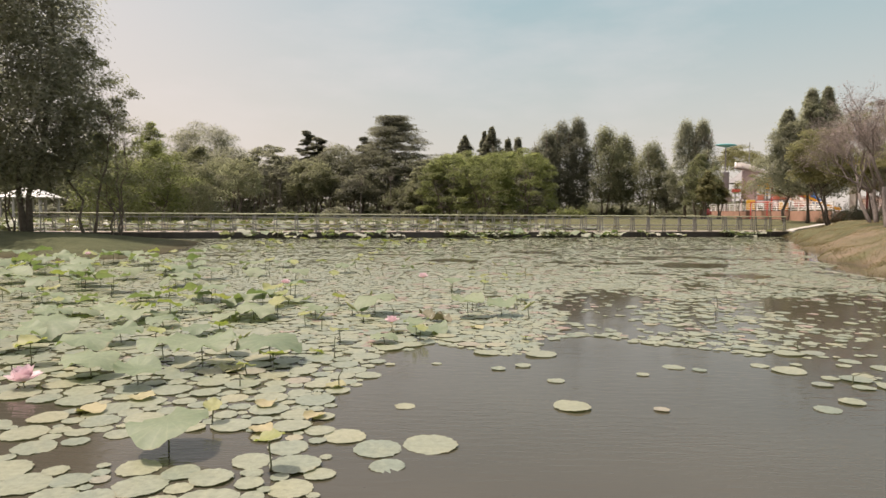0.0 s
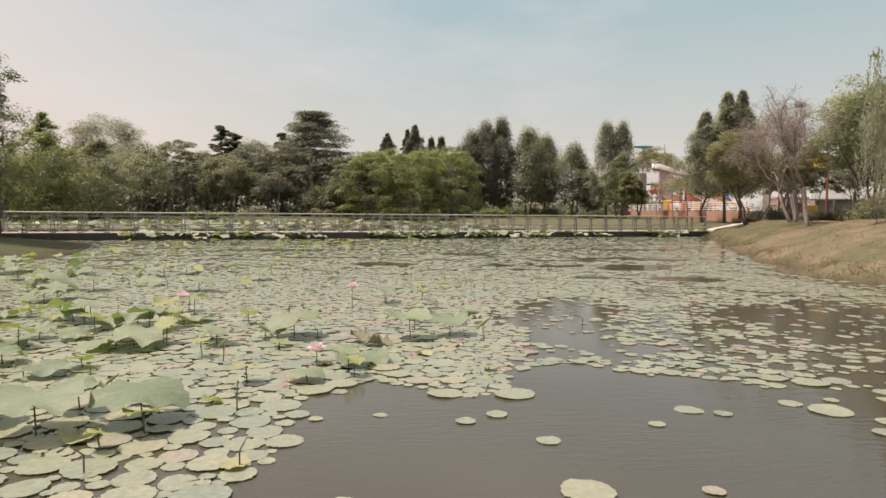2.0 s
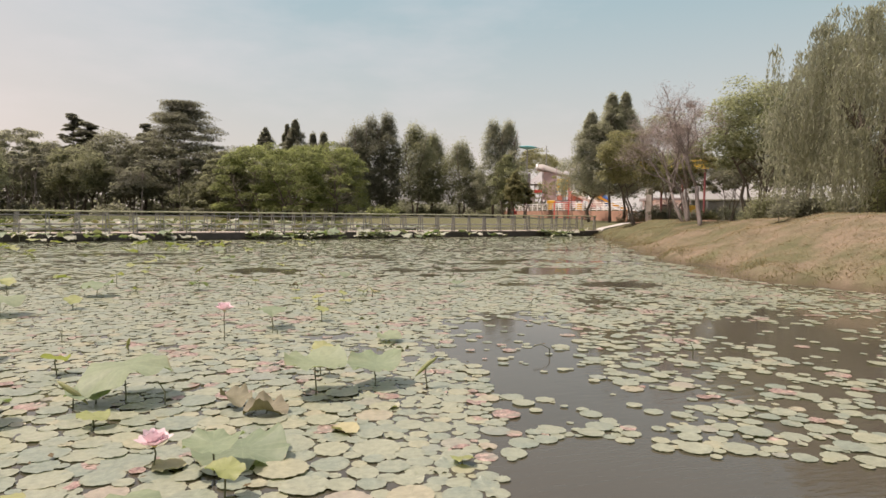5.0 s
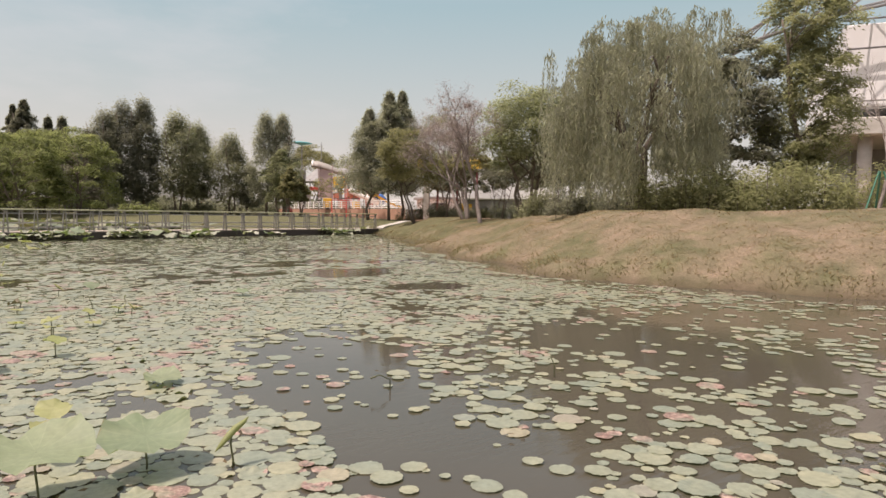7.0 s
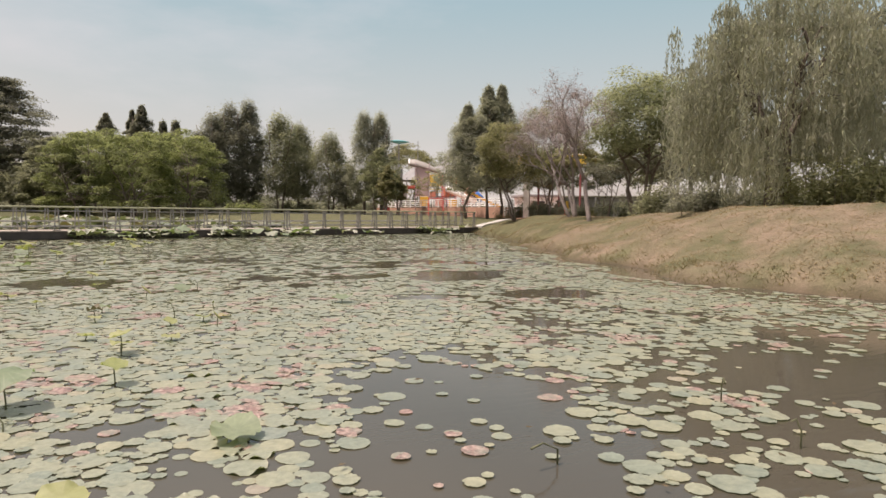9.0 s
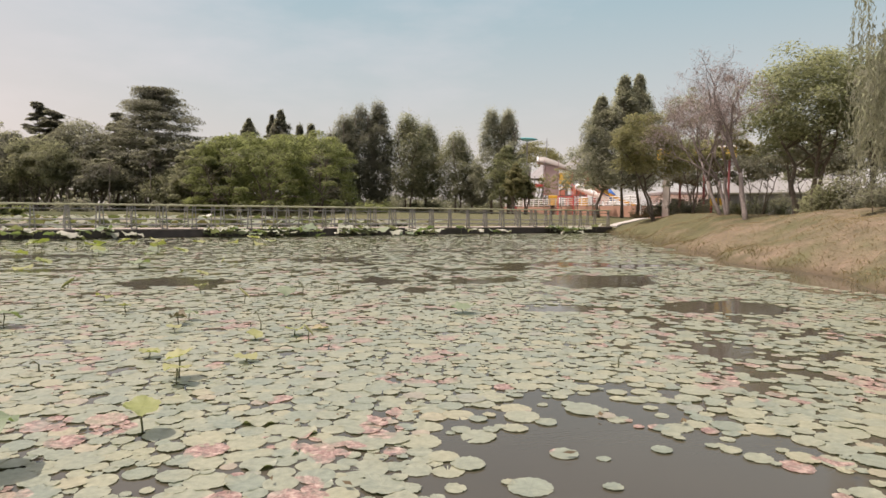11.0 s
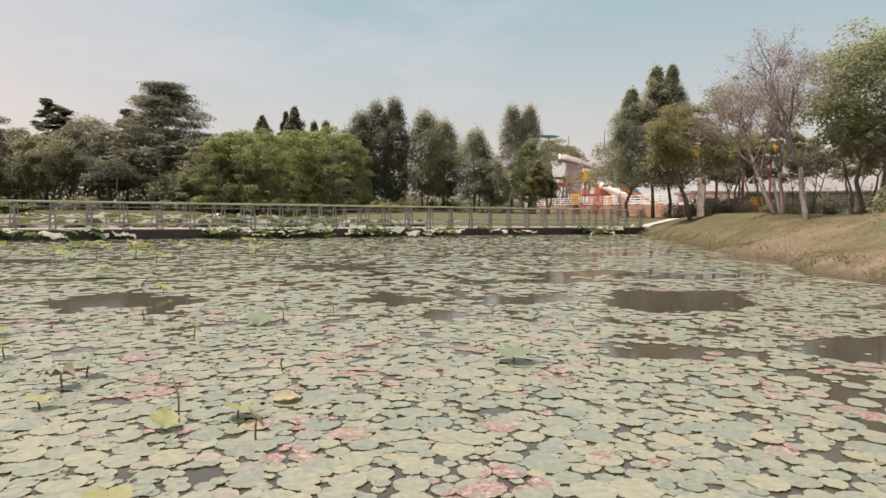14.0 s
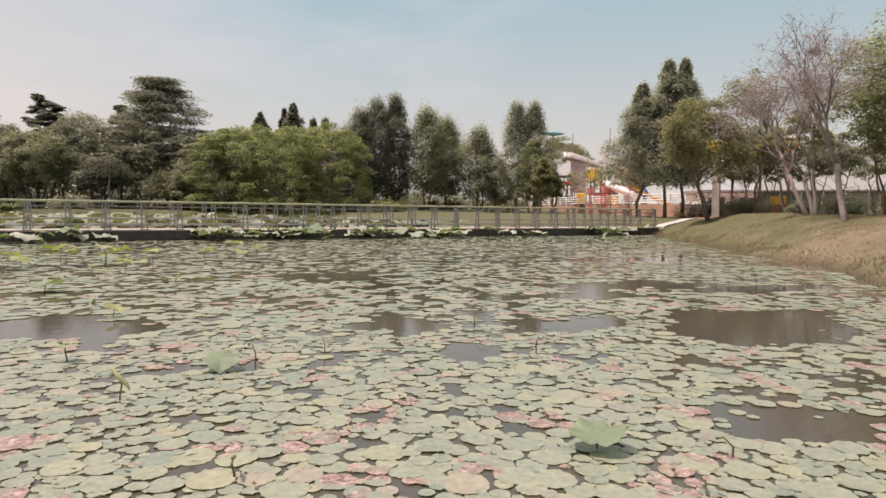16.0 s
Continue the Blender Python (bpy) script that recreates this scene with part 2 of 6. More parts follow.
M_LEAF_GREY = foliage("hazed_grey_green_leaves", [(0.15, (0.222, 0.220, 0.174)), (0.5, (0.306, 0.300, 0.238)), (0.85, (0.39, 0.378, 0.302))], 0.70)
M_WILLOW = foliage("willow_leaves", [(0.15, (0.250, 0.250, 0.190)), (0.5, (0.375, 0.370, 0.285)), (0.85, (0.51, 0.495, 0.395))], 0.70)
M_HEDGE = foliage("hedge_leaves", [(0.15, (0.19, 0.196, 0.105)), (0.5, (0.32, 0.318, 0.18)), (0.85, (0.45, 0.43, 0.265))], 0.70)
M_LEAF_FRESH = foliage("fresh_leaves", [(0.15, (0.170, 0.182, 0.104)), (0.5, (0.272, 0.282, 0.168)), (0.85, (0.365, 0.37, 0.23))], 0.70)
M_LEAF_PALE = foliage("pale_green_leaves", [(0.15, (0.215, 0.218, 0.165)), (0.5, (0.320, 0.318, 0.245)), (0.85, (0.43, 0.42, 0.33))], 0.70)
M_PINK = foliage("faded_twigs", [(0.15, (0.25, 0.195, 0.185)), (0.5, (0.37, 0.30, 0.29)), (0.85, (0.47, 0.395, 0.375))], 0.3)
M_GRASS = foliage("grass_blades", [(0.15, (0.23, 0.19, 0.115)), (0.5, (0.30, 0.24, 0.15)), (0.85, (0.38, 0.305, 0.195))], 0.5, 0.8, (0.55, 0.52, 0.4))
M_REED = foliage("waterside_grass", [(0.15, (0.16, 0.145, 0.08)), (0.5, (0.24, 0.205, 0.12)), (0.85, (0.32, 0.265, 0.165))], 0.5, 0.8, (0.55, 0.55, 0.36))
M_LITTER = foliage("withered_leaves", [(0.15, (0.05, 0.038, 0.022)), (0.5, (0.13, 0.095, 0.05)), (0.85, (0.24, 0.19, 0.10))], 0.15, 0.7)
M_RAIL = plain("handrail", (0.40, 0.40, 0.25), (0.50, 0.49, 0.33), 0.5, 3)
M_STEEL = plain("grey_steel", (0.21, 0.205, 0.185), (0.30, 0.29, 0.265), 0.45, 4, 0.3)
M_TRUSS = plain("dark_steel_tube", (0.16, 0.155, 0.15), (0.24, 0.23, 0.225), 0.5, 2)
M_DECK = plain("deck_boards", (0.30, 0.25, 0.20), (0.42, 0.36, 0.30), 0.8, 3)
M_BEAM = plain("dark_beam", (0.045, 0.040, 0.035), (0.085, 0.075, 0.064), 0.8, 3)
M_CONC = plain("concrete", (0.40, 0.375, 0.335), (0.52, 0.49, 0.45), 0.85, 2.5)
M_BRICK = plain("terracotta_paving", (0.36, 0.20, 0.14), (0.46, 0.27, 0.19), 0.85, 1.2)
M_WHITE = plain("white_paint", (0.70, 0.69, 0.66), (0.80, 0.79, 0.76), 0.5, 2)
M_CANVAS = plain("white_membrane", (0.70, 0.68, 0.67), (0.78, 0.76, 0.75), 0.6, 0.6)
M_DULLRED = plain("dull_red_paint", (0.24, 0.07, 0.07), (0.31, 0.10, 0.09), 0.6, 2)
M_RED = plain("red_plastic", (0.50, 0.06, 0.05), (0.60, 0.09, 0.07), 0.4, 2)
M_ORANGE = plain("orange_plastic", (0.55, 0.20, 0.13), (0.64, 0.27, 0.19), 0.5, 2)
M_SALMON = plain("salmon_plastic", (0.52, 0.22, 0.19), (0.62, 0.31, 0.27), 0.5, 2)
M_YELLOW = plain("yellow_plastic", (0.66, 0.40, 0.04), (0.74, 0.48, 0.06), 0.4, 2)
M_TEAL = plain("teal_plastic", (0.08, 0.32, 0.33), (0.12, 0.40, 0.40), 0.4, 2)
M_BLUE = plain("blue_plastic", (0.05, 0.15, 0.45), (0.07, 0.20, 0.52), 0.4, 2)
M_GREENPAINT = plain("green_paint", (0.03, 0.14, 0.09), (0.05, 0.18, 0.12), 0.5, 3)
M_MAUVE = plain("mauve_panel", (0.36, 0.28, 0.27), (0.44, 0.35, 0.34), 0.6, 1)
M_BEIGE = plain("beige_shell", (0.26, 0.23, 0.20), (0.36, 0.325, 0.285), 0.6, 1)
M_GREYROOF = plain("grey_roof", (0.20, 0.19, 0.18), (0.29, 0.275, 0.265), 0.6, 1)


def water_material():
    m, n, l, b = nodes_of("pond_water")
    t = noise_tex(n, l, 0.25, 3, 0.5, "World")
    r = ramp(n, [(0.3, (0.056, 0.050, 0.038)), (0.7, (0.081, 0.072, 0.054))])
    l.new(t.outputs["Fac"], r.inputs[0])
    l.new(r.outputs[0], b.inputs["Base Color"])
    b.inputs["Roughness"].default_value, b.inputs["IOR"].default_value = 0.035, 1.33
    w = noise_tex(n, l, 5.5, 3, 0.55, "World", (0.8, 2.6, 1.0))
    g = n.new("ShaderNodeNewGeometry")
    sp = n.new("ShaderNodeSeparateXYZ")
    l.new(g.outputs["Position"], sp.inputs[0])
    calm = n.new("ShaderNodeMapRange")
    calm.inputs["From Min"].default_value, calm.inputs["From Max"].default_value = 6.0, 13.0
    calm.inputs["To Min"].default_value, calm.inputs["To Max"].default_value = 1.0, 0.28
    l.new(sp.outputs[1], calm.inputs[0])
    gust = noise_tex(n, l, 0.7, 2, 0.5, "World")
    amp = math_node(n, l, 'MULTIPLY', calm.outputs[0], math_node(n, l, 'ADD', gust.outputs["Fac"], 0.45))
    bump(n, l, b, math_node(n, l, 'MULTIPLY', w.outputs["Fac"], amp), 0.24, 0.02)
    return m


def ground_material():
    m, n, l, b = nodes_of("grassy_ground")
    big = noise_tex(n, l, 0.5, 7, 0.66, "World")
    med = noise_tex(n, l, 1.6, 5, 0.65, "World")
    fine = noise_tex(n, l, 28.0, 4, 0.7, "World")
    dry = ramp(n, [(0.25, (0.136, 0.112, 0.074)), (0.5, (0.198, 0.156, 0.106)), (0.75, (0.262, 0.194, 0.142))])
    l.new(med.outputs["Fac"], dry.inputs[0])
    green = ramp(n, [(0.3, (0.088, 0.090, 0.048)), (0.7, (0.146, 0.139, 0.074))])
    l.new(med.outputs["Fac"], green.inputs[0])
    g = n.new("ShaderNodeNewGeometry")
    s = n.new("ShaderNodeSeparateXYZ")
    l.new(g.outputs["Position"], s.inputs[0])
    far = n.new("ShaderNodeMapRange")
    far.inputs["From Min"].default_value, far.inputs["From Max"].default_value = 30.0, 50.0
    far.inputs["To Min"].default_value, far.inputs["To Max"].default_value = -0.07, 0.36
    l.new(s.outputs[1], far.inputs[0])
    west = n.new("ShaderNodeMapRange")
    west.inputs["From Min"].default_value, west.inputs["From Max"].default_value = 0.0, -12.0
    west.inputs["To Min"].default_value, west.inputs["To Max"].default_value = 0.0, 0.6
    l.new(s.outputs[0], west.inputs[0])
    k = math_node(n, l, 'ADD', math_node(n, l, 'ADD', far.outputs[0], west.outputs[0]), big.outputs["Fac"])
    kr = ramp(n, [(0.34, (0, 0, 0)), (0.54, (1, 1, 1))])
    l.new(k, kr.inputs[0])
    col = mix(n, l, kr.outputs[0], dry.outputs[0], green.outputs[0])
    # Darker green painted towards the west, tree shade put into the grass colour.
    shaded_grass = ramp(n, [(0.3, (0.058, 0.068, 0.034)), (0.7, (0.098, 0.102, 0.055))])
    l.new(med.outputs["Fac"], shaded_grass.inputs[0])
    col = mix(n, l, math_node(n, l, 'MULTIPLY', west.outputs[0], 1.5), col, shaded_grass.outputs[0])
    sp = ramp(n, [(0.3, (0.62, 0.62, 0.62)), (0.7, (1.3, 1.3, 1.3))])
    l.new(fine.outputs["Fac"], sp.inputs[0])
    col = mix(n, l, 1.0, col, sp.outputs[0], 'MULTIPLY')
    wet = n.new("ShaderNodeMapRange")
    wet.inputs["From Min"].default_value, wet.inputs["From Max"].default_value = 0.32, 0.02
    l.new(math_node(n, l, 'ADD', s.outputs[2], math_node(n, l, 'MULTIPLY', med.outputs["Fac"], 0.22)), wet.inputs[0])
    col = mix(n, l, wet.outputs[0], col, (0.075, 0.058, 0.036))
    l.new(col, b.inputs["Base Color"])
    b.inputs["Roughness"].default_value = 0.95
    b.inputs["Specular IOR Level"].default_value = 0.1
    bump(n, l, b, math_node(n, l, 'ADD', fine.outputs["Fac"], med.outputs["Fac"]), 0.4, 0.05)
    return m


M_WATER = water_material()
M_GROUND = ground_material()


# ---- mesh helpers ----
def mesh_data(name, v, f, mat, uv=None, smooth=False):
    """v: (N,3); f: (K,n) array or list of faces; uv: per vertex."""
    v = np.asarray(v, float)
    me = bpy.data.meshes.new(name)
    if isinstance(f, np.ndarray):
        k, c = f.shape
        me.vertices.add(len(v))
        me.vertices.foreach_set("co", v.ravel())
        me.loops.add(k * c)
        me.loops.foreach_set("vertex_index", f.ravel().astype(np.int32))
        me.polygons.add(k)
        me.polygons.foreach_set("loop_start", np.arange(0, k * c, c, dtype=np.int32))
        me.polygons.foreach_set("loop_total", np.full(k, c, dtype=np.int32))
        idx = f.ravel()
    else:
        me.from_pydata([tuple(p) for p in v], [], [tuple(q) for q in f])
        idx = np.array([i for q in f for i in q])
    if uv is not None:
        lay = me.uv_layers.new(name="UVMap")
        lay.data.foreach_set("uv", np.asarray(uv, float)[idx].ravel())
    me.materials.append(mat)
    if smooth:
        me.polygons.foreach_set("use_smooth", np.ones(len(me.polygons), dtype=bool))
    me.update(calc_edges=True)
    return me


def part(name, me, parent=None, label=""):
    ob = new(name, me)
    if parent is not None:
        ob.parent = parent
    return tagged(ob, label)


def thing(name, x, y, z, label, category, group="", kind="", rz=0.0):
    ob = new(name)
    ob.matrix_world = pose(x, y, z, 0, 0, rz)
    return tagged(ob, label, category, group, kind)


class Shape:
    """Collects boxes, tubes and lathes into one mesh."""
    def __init__(self):
        self.v, self.f = [], []

    def add(self, v, f):
        o = len(self.v)
        self.v += [tuple(p) for p in v]
        self.f += [tuple(i + o for i in q) for q in f]
        return self

    def box(self, x0, x1, y0, y1, z0, z1, bev=0.0):
        if bev <= 0:
            v = [(x, y, z) for z in (z0, z1) for y in (y0, y1) for x in (x0, x1)]
            return self.add(v, [(0, 2, 3, 1), (4, 5, 7, 6), (0, 1, 5, 4), (2, 6, 7, 3), (0, 4, 6, 2), (1, 3, 7, 5)])
        bm = bmesh.new()
        bmesh.ops.create_cube(bm, size=1)
        bmesh.ops.scale(bm, vec=(x1 - x0, y1 - y0, z1 - z0), verts=bm.verts)
        bmesh.ops.translate(bm, vec=((x0 + x1) / 2, (y0 + y1) / 2, (z0 + z1) / 2), verts=bm.verts)
        bmesh.ops.bevel(bm, geom=bm.edges[:], offset=bev, segments=1, affect='EDGES')
        bm.verts.index_update()
        self.add([p.co for p in bm.verts], [[p.index for p in q.verts] for q in bm.faces])
        bm.free()
        return self

    def tube(self, path, radii, sides=6, cap=True):
        path = [Vector(p) for p in path]
        n = len(path)
        if not isinstance(radii, (list, tuple)):
            radii = [radii] * n
        v, f = [], []
        ref = Vector((0.31, 0.95, 0.07))
        for i in range(n):
            d = (path[min(i + 1, n - 1)] - path[max(i - 1, 0)]).normalized()
            a = d.cross(ref)
            if a.length < 0.05:
                a = d.cross(Vector((1, 0, 0)))
            a.normalize()
            b = d.cross(a)
            for s in range(sides):
                w = 2 * math.pi * s / sides
                v.append(path[i] + (a * math.cos(w) + b * math.sin(w)) * radii[i])
        for i in range(n - 1):
            for s in range(sides):
                t = (s + 1) % sides
                f.append((i * sides + s, i * sides + t, (i + 1) * sides + t, (i + 1) * sides + s))
        if cap:
            f.append(tuple(range(sides))[::-1])
            f.append(tuple((n - 1) * sides + s for s in range(sides)))
        return self.add(v, f)

    def lathe(self, prof, sides=16, cx=0.0, cy=0.0, sx=1.0, sy=1.0):
        v, f = [], []
        for r, z in prof:
            for s in range(sides):
                w = 2 * math.pi * s / sides
                v.append((cx + sx * r * math.cos(w), cy + sy * r * math.sin(w), z))
        for i in range(len(prof) - 1):
            for s in range(sides):
                t = (s + 1) % sides
                f.append((i * sides + s, i * sides + t, (i + 1) * sides + t, (i + 1) * sides + s))
        f.append(tuple(range(sides))[::-1])
        f.append(tuple((len(prof) - 1) * sides + s for s in range(sides)))
        return self.add(v, f)

    def mesh(self, name, mat, smooth=False):
        return mesh_data(name, self.v, self.f, mat, None, smooth)


# ---- the pond's outline and the ground ----
SHORE = [(12, -14), (16, -5), (15, 5), (14, 11), (13.4, 12.5), (13.2, 14), (12.5, 15.5), (12.2, 17.3), (12.6, 19.5), (14, 23), (16, 28), (18.2, 32.2), (20.5, 37), (22.6, 42), (24.6, 46), (25.6, 48.2),
         (24.4, 49.8), (17, 48.8), (13, 50), (10.5, 58), (6, 67), (-12, 70), (-36, 66), (-46, 54), (-36, 41), (-25, 40.5), (-17, 39), (-13.6, 35.5), (-12.3, 32.0), (-10.8, 27), (-10.8, 23.2), (-12.5, 21.3), (-15.6, 22.6), (-21, 22),
         (-25, 12), (-23, -6), (-14, -16), (0, -18)]
SH = np.array(SHORE, float)
LEVELS = [(18, 20, 1.72), (20, 10, 1.75), (21, 26, 1.52), (23, 33, 1.30), (26, 42, 1.32), (28, 47, 1.2), (27.5, 49, 0.62), (36, 60, 0.95), (35.5, 76, 1.1), (18, 54, 0.7), (0, 76, 1.05), (-30, 74, 0.9), (-20, 31, 0.6), (-17, 36, 0.5), (-30, 20, 0.7), (-20, -20, 1.0), (40, 30, 1.6), (45, 15, 1.8), (40, 95, 1.6), (0, 100, 1.35), (30, 45, 1.2)]


def pond_distance(x, y):
    """Metres from the shore line, positive on land."""
    x, y = np.asarray(x, float), np.asarray(y, float)
    d2 = np.full(x.shape, 1e18)
    inside = np.zeros(x.shape, bool)
    for (ax, ay), (bx, by) in zip(SH, np.roll(SH, -1, 0)):
        ex, ey = bx - ax, by - ay
        k = np.clip(((x - ax) * ex + (y - ay) * ey) / (ex * ex + ey * ey), 0, 1)
        d2 = np.minimum(d2, (x - ax - k * ex) ** 2 + (y - ay - k * ey) ** 2)
        cross = (ay > y) != (by > y)
        inside ^= cross & (x < ex * (y - ay) / (ey if ey else 1e-9) + ax)
    d = np.sqrt(d2)
    return np.where(inside, -d, d)


def ground_z(x, y):
    x, y = np.asarray(x, float), np.asarray(y, float)
    d = pond_distance(x, y) + 0.35 * np.sin(x * 0.9 + y * 0.55) + 0.2 * np.sin(x * 2.1 - y * 1.7)
    num, den = np.full(x.shape, 1.4 * 1e-6), np.full(x.shape, 1e-6)
    for lx, ly, lz in LEVELS:
        w = 1.0 / (((x - lx) ** 2 + (y - ly) ** 2) ** 1.5 + 2.0)
        num, den = num + w * lz, den + w
    h = num / den
    s = np.clip(d / np.where(x > 10, np.where(y > 34, 3.9, 5.2), 7.0), 0, 1)
    rough = 0.05 * np.sin(x * 0.7) * np.sin(y * 0.6) + 0.030 * np.sin(x * 2.3 + 1.1 * np.sin(y * 1.3)) * np.sin(y * 1.9 + x * 0.4) + 0.016 * np.sin(x * 5.1 + y * 2.7) * np.sin(y * 4.3 - x * 1.6)
    near = np.exp(-((x - 20) / 25.0) ** 2 - ((y - 22) / 30.0) ** 2)
    up = h * (1 - (1 - s) ** 1.7) + rough * s * (0.4 + near)
    dn = -0.9 * (1 - (1 - np.clip(-d / 3.0, 0, 1)) ** 2)
    return np.where(d > 0, up, dn)


def spaced(a, b, step, far):
    mid = list(np.arange(a, b + 1e-6, step))
    lo, hi, s = [], [], step
    while (lo[-1] if lo else a) > -far:
        s *= 1.28
        lo.append((lo[-1] if lo else a) - s)
    s = step
    while (hi[-1] if hi else b) < far:
        s *= 1.28
        hi.append((hi[-1] if hi else b) + s)
    return np.array(lo[::-1] + mid + hi)


gx, gy = spaced(-30, 36, 0.4, 2200), spaced(-20, 64, 0.45, 2200)
GX, GY = np.meshgrid(gx, gy)
GZ = ground_z(GX, GY)
nx, ny = len(gx), len(gy)
ii = (np.arange(ny - 1)[:, None] * nx + np.arange(nx - 1)[None, :]).ravel()
ground = part("ground", mesh_data("ground", np.c_[GX.ravel(), GY.ravel(), GZ.ravel()], np.c_[ii, ii + 1, ii + nx + 1, ii + nx], M_GROUND, None, True))
tagged(ground, "dry tan and green lawn sloping to the pond", "ground", "", "structure")
pool = Shape()
pool.add([(x, y, 0) for x, y in ((-60, -30), (40, -30), (40, 75), (-60, 75))], [(0, 1, 2, 3)])
water = tagged(part("water", pool.mesh("water", M_WATER)), "still murky brown pond water mirroring the sky", "water", "", "structure")


def strip(name, line, width, mat, lift, label, category):
    """A paved way laid on the ground, with thickness."""
    pts = []
    for (ax, ay), (bx, by) in zip(line[:-1], line[1:]):
        k = max(2, int(math.hypot(bx - ax, by - ay) / 0.6))
        pts += [(ax + (bx - ax) * i / k, ay + (by - ay) * i / k) for i in range(k)]
    pts.append(line[-1])
    v, f = [], []
    for i, (x, y) in enumerate(pts):
        a, b = pts[max(i - 1, 0)], pts[min(i + 1, len(pts) - 1)]
        d = Vector((b[0] - a[0], b[1] - a[1])).normalized()
        px, py = -d.y * width / 2, d.x * width / 2
        zc = max(float(ground_z(x + px, y + py)), float(ground_z(x - px, y - py)), float(ground_z(x, y)))
        for s, dz in ((1, lift), (-1, lift), (-1, -0.3), (1, -0.3)):
            v.append((x + s * px, y + s * py, zc + dz))
    for i in range(len(pts) - 1):
        for s in range(4):
            t = (s + 1) % 4
            f.append((4 * i + s, 4 * (i + 1) + s, 4 * (i + 1) + t, 4 * i + t))
    f += [(0, 1, 2, 3), tuple(4 * (len(pts) - 1) + s for s in (3, 2, 1, 0))]
    return tagged(part(name, mesh_data(name, v, f, mat)), label, category, "", "structure")


strip("pavement_path", [(26.2, 49.3), (28.3, 50.6), (31, 52.8), (35, 55)], 0.6, M_CONC, 0.04, "pale concrete path leading off the footbridge", "path")
strip("pavement_walk", [(33, 53.2), (31.5, 47), (31, 40), (32.5, 33), (37, 27), (46, 22), (58, 19)], 2.2, M_BRICK, 0.04, "reddish paved walk behind the bank trees", "path")

# ---- footbridge ----
BA, BB = Vector((-24.0, 36.5, 0)), Vector((26.0, 49.0, 0))
BLEN = (BB - BA).length
bridge = thing("footbridge", BA.x, BA.y, 0, "long low footbridge with pale handrails across the pond", "bridge", rz=math.degrees(math.atan2(BB.y - BA.y, BB.x - BA.x)))
DECK = 0.42
nb = int(BLEN / 0.75)
board = Shape().box(0, 0.735, -0.02, 2.12, -0.05, 0.0, 0.006).mesh("deck_board", M_DECK)
for i in range(nb):
    o = part("deck_board", board, bridge)
    o.location = (i * BLEN / nb, 0, DECK)
part("edge_beam", Shape().box(0, BLEN, 0.0, 0.16, 0.02, DECK - 0.055, 0.01).mesh("edge_beam", M_BEAM), bridge, "dark edge beam")
part("edge_beam", Shape().box(0, BLEN, 1.94, 2.10, 0.14, DECK - 0.055, 0.01).mesh("edge_beam", M_BEAM), bridge, "dark edge beam")
pile = Shape().tube([(0, 0, -1.0), (0, 0, 0.36)], 0.11, 10).mesh("pile", M_BEAM, True)
post = Shape()
for dx in (-0.07, 0.07):
    post.add([(dx * 1.5 + sx * 0.022, sy * 0.035, 0) for sx, sy in ((-1, -1), (1, -1), (1, 1), (-1, 1))] + [(dx * 0.7 + sx * 0.022, sy * 0.035, 1.04) for sx, sy in ((-1, -1), (1, -1), (1, 1), (-1, 1))],
             [(3, 2, 1, 0), (4, 5, 6, 7), (0, 1, 5, 4), (1, 2, 6, 5), (2, 3, 7, 6), (3, 0, 4, 7)])
post.box(-0.14, 0.14, -0.05, 0.05, 0.0, 0.025)
post = post.mesh("post", M_STEEL)
npost = 40
for i in range(npost + 1):
    s = 0.1 + (BLEN - 0.45) * i / npost
    for yy in (0.07, 2.03):
        o = part("post", post, bridge)
        o.location = (s, yy, DECK)
    if i % 3 == 1:
        for yy in (0.30, 1.78):
            o = part("pile", pile, bridge)
            o.location = (s, yy, 0)
for yy in (0.07, 2.03):
    part("handrail", Shape().box(0, BLEN - 0.2, yy - 0.06, yy + 0.06, DECK + 1.04, DECK + 1.11, 0.012).mesh("handrail", M_RAIL), bridge, "pale weathered handrail")
    for h in (0.18, 0.42, 0.88):
        part("rail_bar", Shape().tube([(0, yy, DECK + h), (BLEN - 0.25, yy, DECK + h)], 0.019, 8).mesh("rail_bar", M_STEEL), bridge)

# ---- trees ----
def leaf_cloud(rng, pts, size, aspect=0.5, droop=0.0, up=0.5, out=None):
    """A bent four-cornered leaf or spray at every point, facing outwards where a direction is given."""
    n = len(pts)
    a = rng.normal(size=(n, 3))
    a[:, 2] = a[:, 2] * 0.7 - droop
    a /= np.linalg.norm(a, axis=1)[:, None]
    nr = rng.normal(size=(n, 3)) + np.array([0, 0, up * 2]) if out is None else rng.normal(size=(n, 3)) * 0.42 + out * 0.75 + np.array([0, 0, 0.85])
    b = np.cross(nr, a)
    b /= np.linalg.norm(b, axis=1)[:, None] + 1e-9
    c = np.cross(a, b)
    s = size * rng.uniform(0.6, 1.4, n)[:, None]
    if out is not None:
        a = np.cross(b, nr)
        a /= np.linalg.norm(a, axis=1)[:, None] + 1e-9
        c = np.cross(a, b)
    v = np.stack([pts - a * s * 0.5, pts + b * s * aspect * 0.5 + c * s * 0.08, pts + a * s * 0.5 - c * s * 0.06, pts - b * s * aspect * 0.5 + c * s * 0.08], 1).reshape(-1, 3)
    return v, np.arange(4 * n).reshape(n, 4)


